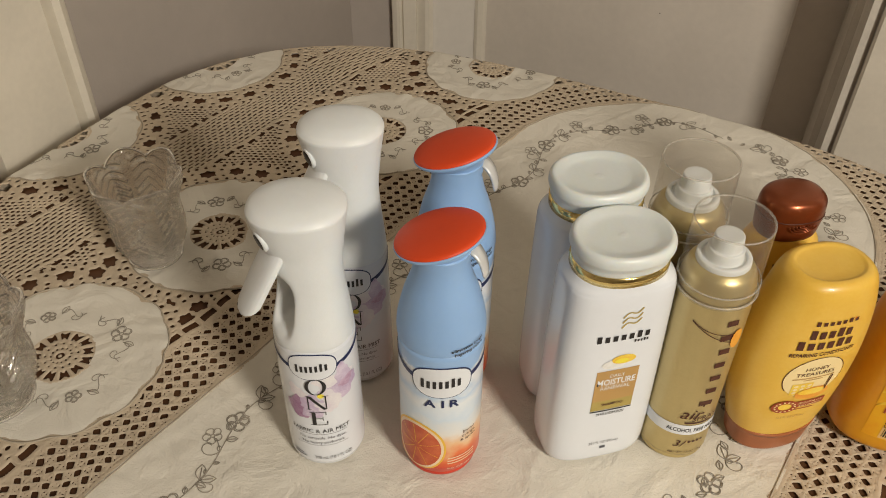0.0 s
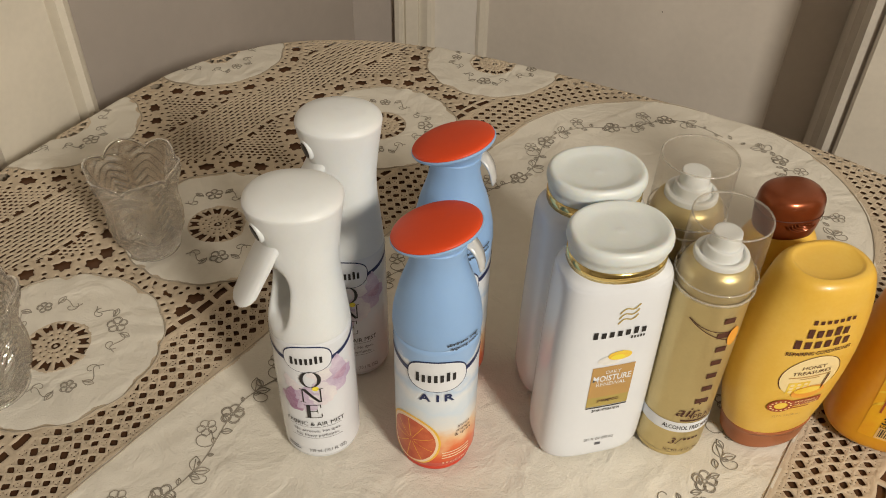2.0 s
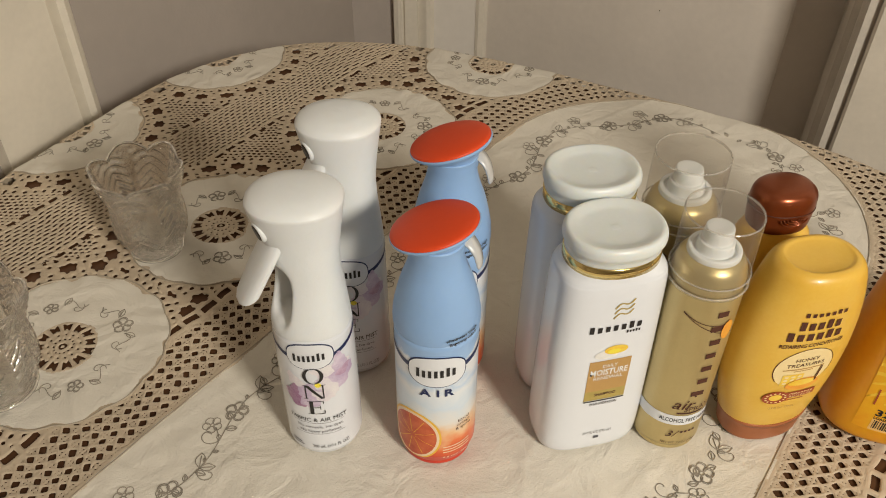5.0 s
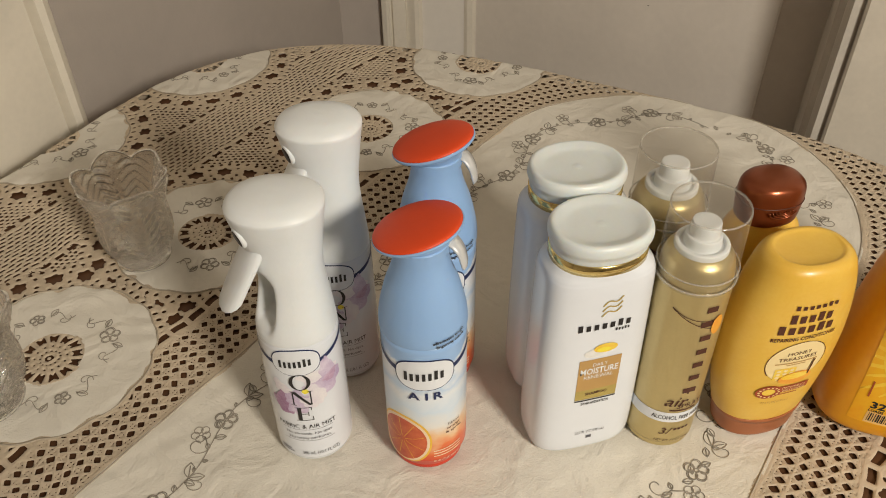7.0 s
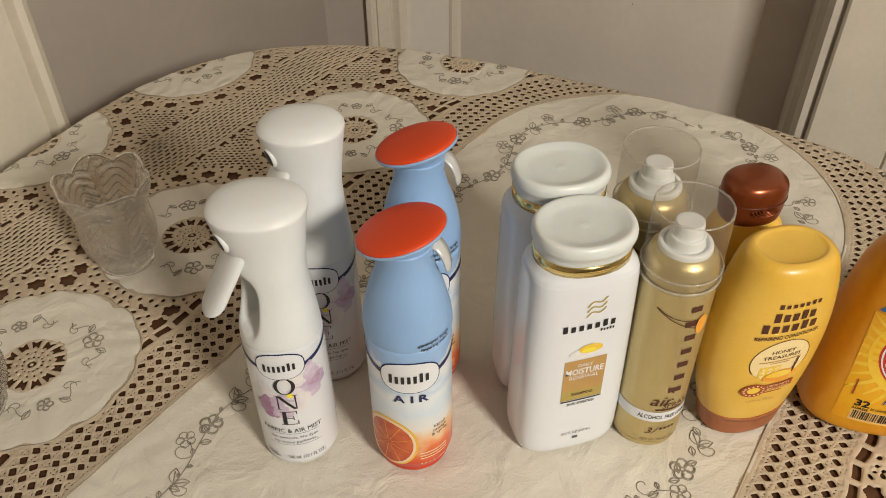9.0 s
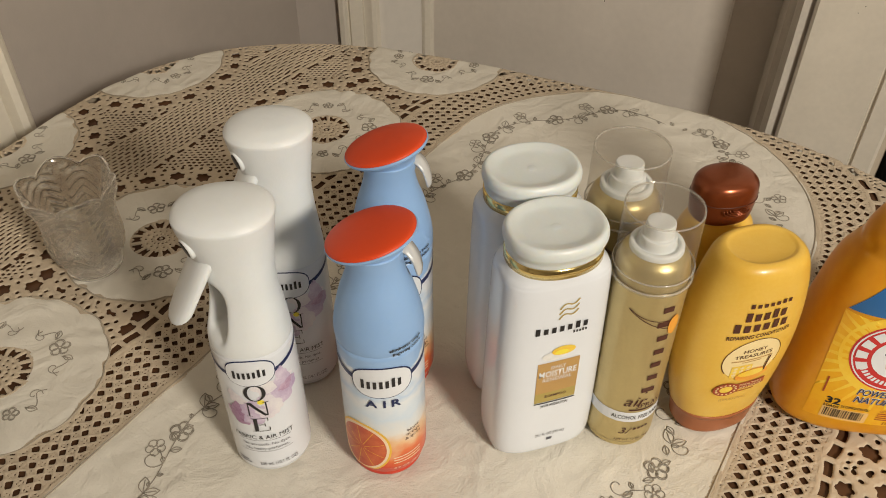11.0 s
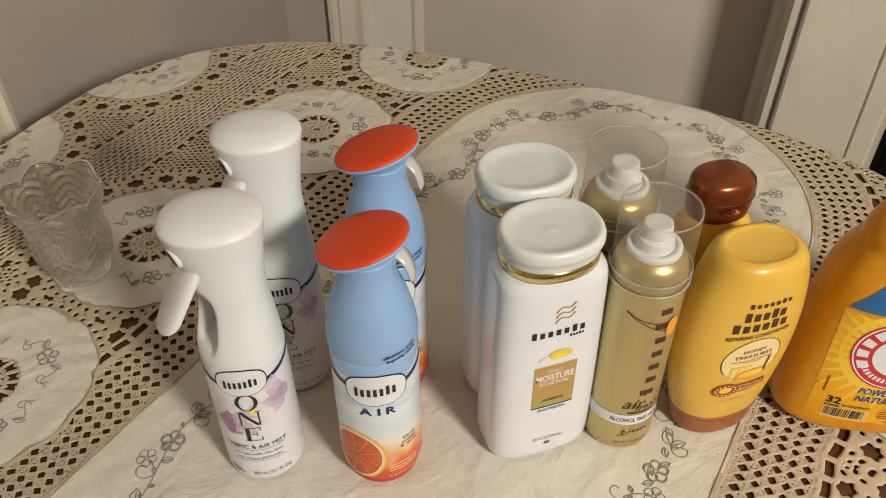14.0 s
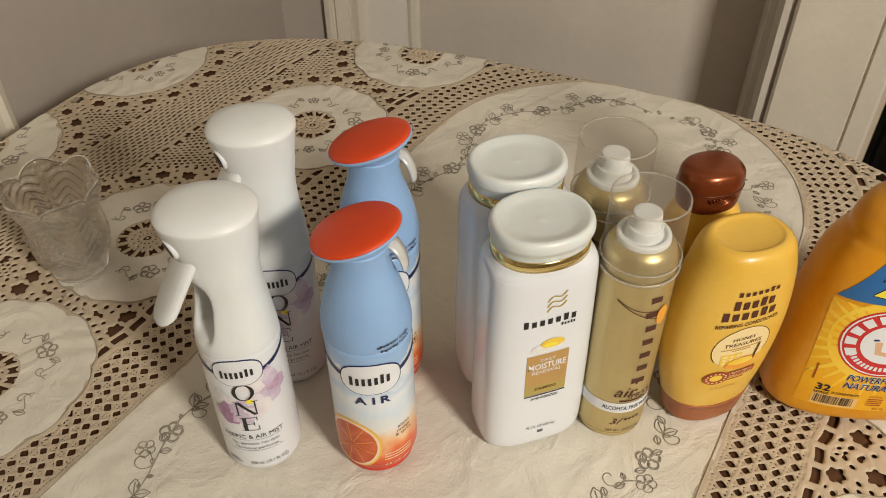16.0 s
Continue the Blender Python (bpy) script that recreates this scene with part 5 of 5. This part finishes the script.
def outline_mesh(name, X, Y, F, up, material, parent, label="", kind=""):
    """A sheet of all that lies above nought in F, with its border run between the grid's nodes."""
    ny, nx = F.shape
    solid = F > 0
    node = np.full(F.shape, -1)
    node[solid] = np.arange(solid.sum())
    count = int(solid.sum())
    vx, vy = [X[solid]], [Y[solid]]

    def cross(sl0, sl1):
        nonlocal count
        f0, f1 = F[sl0], F[sl1]
        hit = (f0 > 0) != (f1 > 0)
        f0c, f1c = np.clip(f0, -0.002, 0.002), np.clip(f1, -0.002, 0.002)
        t = np.clip(np.where(hit, f0c / np.where(hit, f0c - f1c, 1), 0), 0.08, 0.92)
        ids = np.full(f0.shape, -1)
        ids[hit] = count + np.arange(hit.sum())
        count += int(hit.sum())
        vx.append((X[sl0] + (X[sl1] - X[sl0]) * t)[hit])
        vy.append((Y[sl0] + (Y[sl1] - Y[sl0]) * t)[hit])
        return ids
    eh = cross((slice(None), slice(0, -1)), (slice(None), slice(1, None)))
    ev = cross((slice(0, -1), slice(None)), (slice(1, None), slice(None)))
    c = [node[:-1, :-1], node[:-1, 1:], node[1:, 1:], node[1:, :-1]]
    e = [eh[:-1], ev[:, 1:], eh[1:], ev[:, :-1]]
    case = sum((c[k] >= 0).astype(int) << k for k in range(4))
    sizes, loops = [], []
    for n in range(1, 16):
        sel = case == n
        if not sel.any():
            continue
        cols = []
        for k in range(4):
            if n >> k & 1:
                cols.append(c[k][sel])
            if (n >> k & 1) != (n >> ((k + 1) % 4) & 1):
                cols.append(e[k][sel])
        poly = np.stack(cols, 1)
        loops.append(poly.ravel())
        sizes.append(np.full(len(poly), poly.shape[1]))
    vx, vy = np.concatenate(vx), np.concatenate(vy)
    hgt = np.zeros(len(vx))
    hgt[:int(solid.sum())] = np.sqrt(np.clip(F[solid] / 0.0012, 0, 1)) * 0.0012 if up is None else 0
    if up is None:
        co, _ = drape(vx, vy, hgt + 0.0003 + 0.0005 * ripple(vx, vy))
    else:
        co, _ = drape(vx, vy, up(vx, vy))
    loops, sizes = np.concatenate(loops), np.concatenate(sizes)
    me = bpy.data.meshes.new(name)
    me.vertices.add(len(co))
    me.vertices.foreach_set("co", co.astype(np.float32).ravel())
    me.loops.add(len(loops))
    me.loops.foreach_set("vertex_index", loops.astype(np.int32))
    me.polygons.add(len(sizes))
    me.polygons.foreach_set("loop_start", np.concatenate([[0], np.cumsum(sizes)[:-1]]).astype(np.int32))
    me.polygons.foreach_set("loop_total", sizes.astype(np.int32))
    me.update(calc_edges=True)
    ob = finish(new(name, me), material, parent, label)
    if kind:
        ob["kind"] = kind
    return ob


def hang(X, Y):
    return drape(X, Y, 0)[1]


def linen_up(X, Y):
    return 0.0006 + 0.0024 * ripple(X, Y)


cloth = thing("tablecloth", pose(0, 0, 0), "cream linen and crochet lace tablecloth with grey embroidery", "tablecloth")
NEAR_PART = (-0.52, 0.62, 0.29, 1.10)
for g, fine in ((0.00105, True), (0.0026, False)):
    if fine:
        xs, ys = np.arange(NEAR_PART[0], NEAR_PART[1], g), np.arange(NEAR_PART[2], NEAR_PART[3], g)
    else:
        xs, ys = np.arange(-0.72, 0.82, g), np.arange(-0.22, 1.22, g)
    X, Y = np.meshgrid(xs, ys)
    F = lace_field(X, Y)
    hg = hang(X, Y)
    F = np.where(hg > 0.13 + 0.006 * np.sin(60 * (X - Y)), -1, F)
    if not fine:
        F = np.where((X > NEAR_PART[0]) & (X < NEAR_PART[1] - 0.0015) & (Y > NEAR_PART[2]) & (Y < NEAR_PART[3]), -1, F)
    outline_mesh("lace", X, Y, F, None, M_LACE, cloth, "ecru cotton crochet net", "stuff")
g = 0.0025
X, Y = np.meshgrid(np.arange(-0.72, 0.82, g), np.arange(-0.22, 1.22, g))
s, _ = panel_coords(X, Y)
F = np.where(hang(X, Y) > 0.13, -1, -s)
outline_mesh("middle_panel", X, Y, F, linen_up, M_LINEN, cloth, "plain creased cream linen panel")


# embroidery strokes, as lists of plan points
def petals(cx, cy, r, rot):
    out = []
    for k in range(5):
        a = rot + k * 2 * math.pi / 5
        px, py = cx + 0.56 * r * math.cos(a), cy + 0.56 * r * math.sin(a)
        out.append([(px + 0.42 * r * math.cos(w) * (1.0 if k % 2 else 0.9), py + 0.42 * r * math.sin(w)) for w in np.linspace(0, 2 * math.pi, 12)])
    out.append([(cx + 0.2 * r * math.cos(w), cy + 0.2 * r * math.sin(w)) for w in np.linspace(0, 2 * math.pi, 7)])
    return out


def curl(x, y, a, size, hand=1):
    return [(x + size * (1 - 0.85 * t) * math.cos(a + hand * 5.2 * t) - size * math.cos(a), y + size * (1 - 0.85 * t) * math.sin(a + hand * 5.2 * t) - size * math.sin(a)) for t in np.linspace(0, 1, 14)]


def leaf_pair(x, y, a, size):
    ca, sa = math.cos(a), math.sin(a)
    out = []
    for hand in (1, -1):
        out.append([(x + size * (t * ca - hand * 0.28 * math.sin(math.pi * t) * sa), y + size * (t * sa + hand * 0.28 * math.sin(math.pi * t) * ca)) for t in np.linspace(0, 1, 8)])
    out.append([(x + size * t * ca * 0.8, y + size * t * sa * 0.8) for t in np.linspace(0, 1, 4)])
    return out


def stitched(name, strokes, parent, radius=0.00034, label="grey thread embroidery", material=None):
    verts, faces = [], []
    for st in strokes:
        P = np.array(st)
        co, _ = drape(P[:, 0], P[:, 1], linen_up(P[:, 0], P[:, 1]) + 0.0003)
        v, f_ = tube([tuple(q) for q in co], radius, 5)
        k = len(verts)
        verts += v
        faces += [tuple(i + k for i in q) for q in f_]
    return raw(name, verts, faces, material or M_STITCH, parent, label)


rng = random.Random(5)
for mi, (cx, cy) in enumerate(MEDALLIONS):
    # gathered linen disc
    na, nr = 168, 16
    ang = np.linspace(0, 2 * math.pi, na, endpoint=False)
    rr = np.linspace(0, 1, nr)
    r0 = 0.0262
    A, T = np.meshgrid(ang, rr)
    Rr = r0 + (scallop(A) - r0) * T
    px, py = cx + Rr * np.cos(A), cy + Rr * np.sin(A)
    pleat = 0.0016 * np.maximum(0, T - 0.45) / 0.55 * (0.5 + 0.5 * np.sin(19 * A + 2 * np.sin(3 * A + mi) + 4 * T)) * (0.6 + 0.4 * np.sin(5 * A + mi))
    edge = np.where(T > 0.97, -0.0006, 0)
    co, hg = drape(px, py, linen_up(px, py) + pleat + edge)
    if hg.min() > 0.125:
        continue
    co = co.reshape(-1, 3)
    faces = [(i * na + j, i * na + (j + 1) % na, (i + 1) * na + (j + 1) % na, (i + 1) * na + j) for i in range(nr - 1) for j in range(na)
             if hg[i, j] < 0.125]
    med = raw("medallion", co, faces, M_LINEN, cloth, "gathered round cream linen medallion")
    rim = [(cx + (scallop(a) + 0.0004) * math.cos(a), cy + (scallop(a) + 0.0004) * math.sin(a)) for a in ang] + [(cx + scallop(0) + 0.0004, cy)]
    stitched("hem", [[q for q in rim if hang(*q) < 0.12] or rim[:2]], med, 0.0007, "scalloped hem stitching", M_HEM)
    strokes = []
    for k in range(4):
        a = 0.5 + mi * 1.3 + k * math.pi / 2
        fx, fy = cx + 0.047 * math.cos(a), cy + 0.047 * math.sin(a)
        strokes += petals(fx, fy, 0.0088 if k % 2 == 0 else 0.0064, a) + petals(fx, fy, 0.0080 if k % 2 == 0 else 0.0056, a + 0.12)
        for sg in (1, -1):
            sx, sy = cx + 0.048 * math.cos(a + sg * 0.22), cy + 0.048 * math.sin(a + sg * 0.22)
            strokes.append([(cx + (0.047 + 0.005 * math.sin(t * 6.3)) * math.cos(a + sg * (0.22 + 0.42 * t)), cy + (0.047 + 0.005 * math.sin(t * 6.3)) * math.sin(a + sg * (0.22 + 0.42 * t))) for t in np.linspace(0, 1, 10)])
            ex, ey = cx + 0.047 * math.cos(a + sg * 0.55), cy + 0.047 * math.sin(a + sg * 0.55)
            strokes.append(curl(ex, ey, a + sg * 1.2, 0.0062, sg))
            strokes += leaf_pair(sx, sy, a + sg * 0.9, 0.009)
    stitched("embroidery", [st for st in strokes if hang(*st[0]) < 0.1], med)

# vine along the panel's border
strokes = []
per = np.arange(-PANEL_L, PANEL_L + math.pi * 0.1435, 0.004)


def border(d, inset, side):
    """A plan point inside the panel's border: d runs along the straight side and then round the far end."""
    r = PANEL_R - inset
    if d <= PANEL_L:
        D, N = d, side * r
    else:
        a = (d - PANEL_L) / r
        D, N = PANEL_L + r * math.sin(a), side * r * math.cos(a)
    p = (D + PANEL_D) * DV + (N + PANEL_N) * NV
    return float(p[0]), float(p[1])


for side in (1, -1):
    stop = PANEL_L + math.pi / 2 * (PANEL_R - 0.046)
    strokes.append([border(d, 0.046 + 0.009 * math.sin(d * 42), side) for d in np.arange(-0.30, stop, 0.004)])
    for j, dd in enumerate(np.arange(-0.28, stop - 0.004, 0.0095)):
        ins = 0.046 + 0.009 * math.sin(dd * 42)
        x, y = border(dd, ins, side)
        x2, y2 = border(dd + 0.01, ins, side)
        turn_ = math.atan2(y2 - y, x2 - x) + (0.9 if j % 2 else -0.9) + rng.uniform(-0.4, 0.4)
        strokes += leaf_pair(x, y, turn_, rng.uniform(0.004, 0.0085))
    d, k = -0.28, 0
    while d < stop - 0.006:
        ins = 0.046 + 0.009 * math.sin(d * 42)
        x, y = border(d, ins, side)
        x2, y2 = border(d + 0.01, ins, side)
        a = math.atan2(y2 - y, x2 - x)
        if k % 3 == 0:
            strokes += petals(x, y, 0.0094, a + 0.4) + petals(x, y, 0.0084, a + 0.5)
        elif k % 3 == 1:
            strokes += leaf_pair(x, y, a + 0.7, 0.013) + leaf_pair(x, y, a - 0.8, 0.011)
            strokes.append(curl(x, y, a + 1.6, 0.008, 1))
        else:
            strokes.append(curl(x, y, a - 1.4, 0.009, -1))
            strokes += petals(*border(d + 0.006, ins - 0.014, side), 0.0075, a)
            strokes.append([(x, y), border(d + 0.006, ins - 0.010, side)])
        d += 0.025
        k += 1
stitched("embroidery", [st for st in strokes if hang(*st[0]) < 0.1], cloth)
strokes = [[border(d, 0.002, side) for d in np.arange(-PANEL_L, PANEL_L + math.pi / 2 * (PANEL_R - 0.002), 0.004)] for side in (1, -1)]
for st in strokes:
    stitched("hem", [[q for q in st if hang(*q) < 0.12]], cloth, 0.0006, "stitched panel hem", M_HEM)
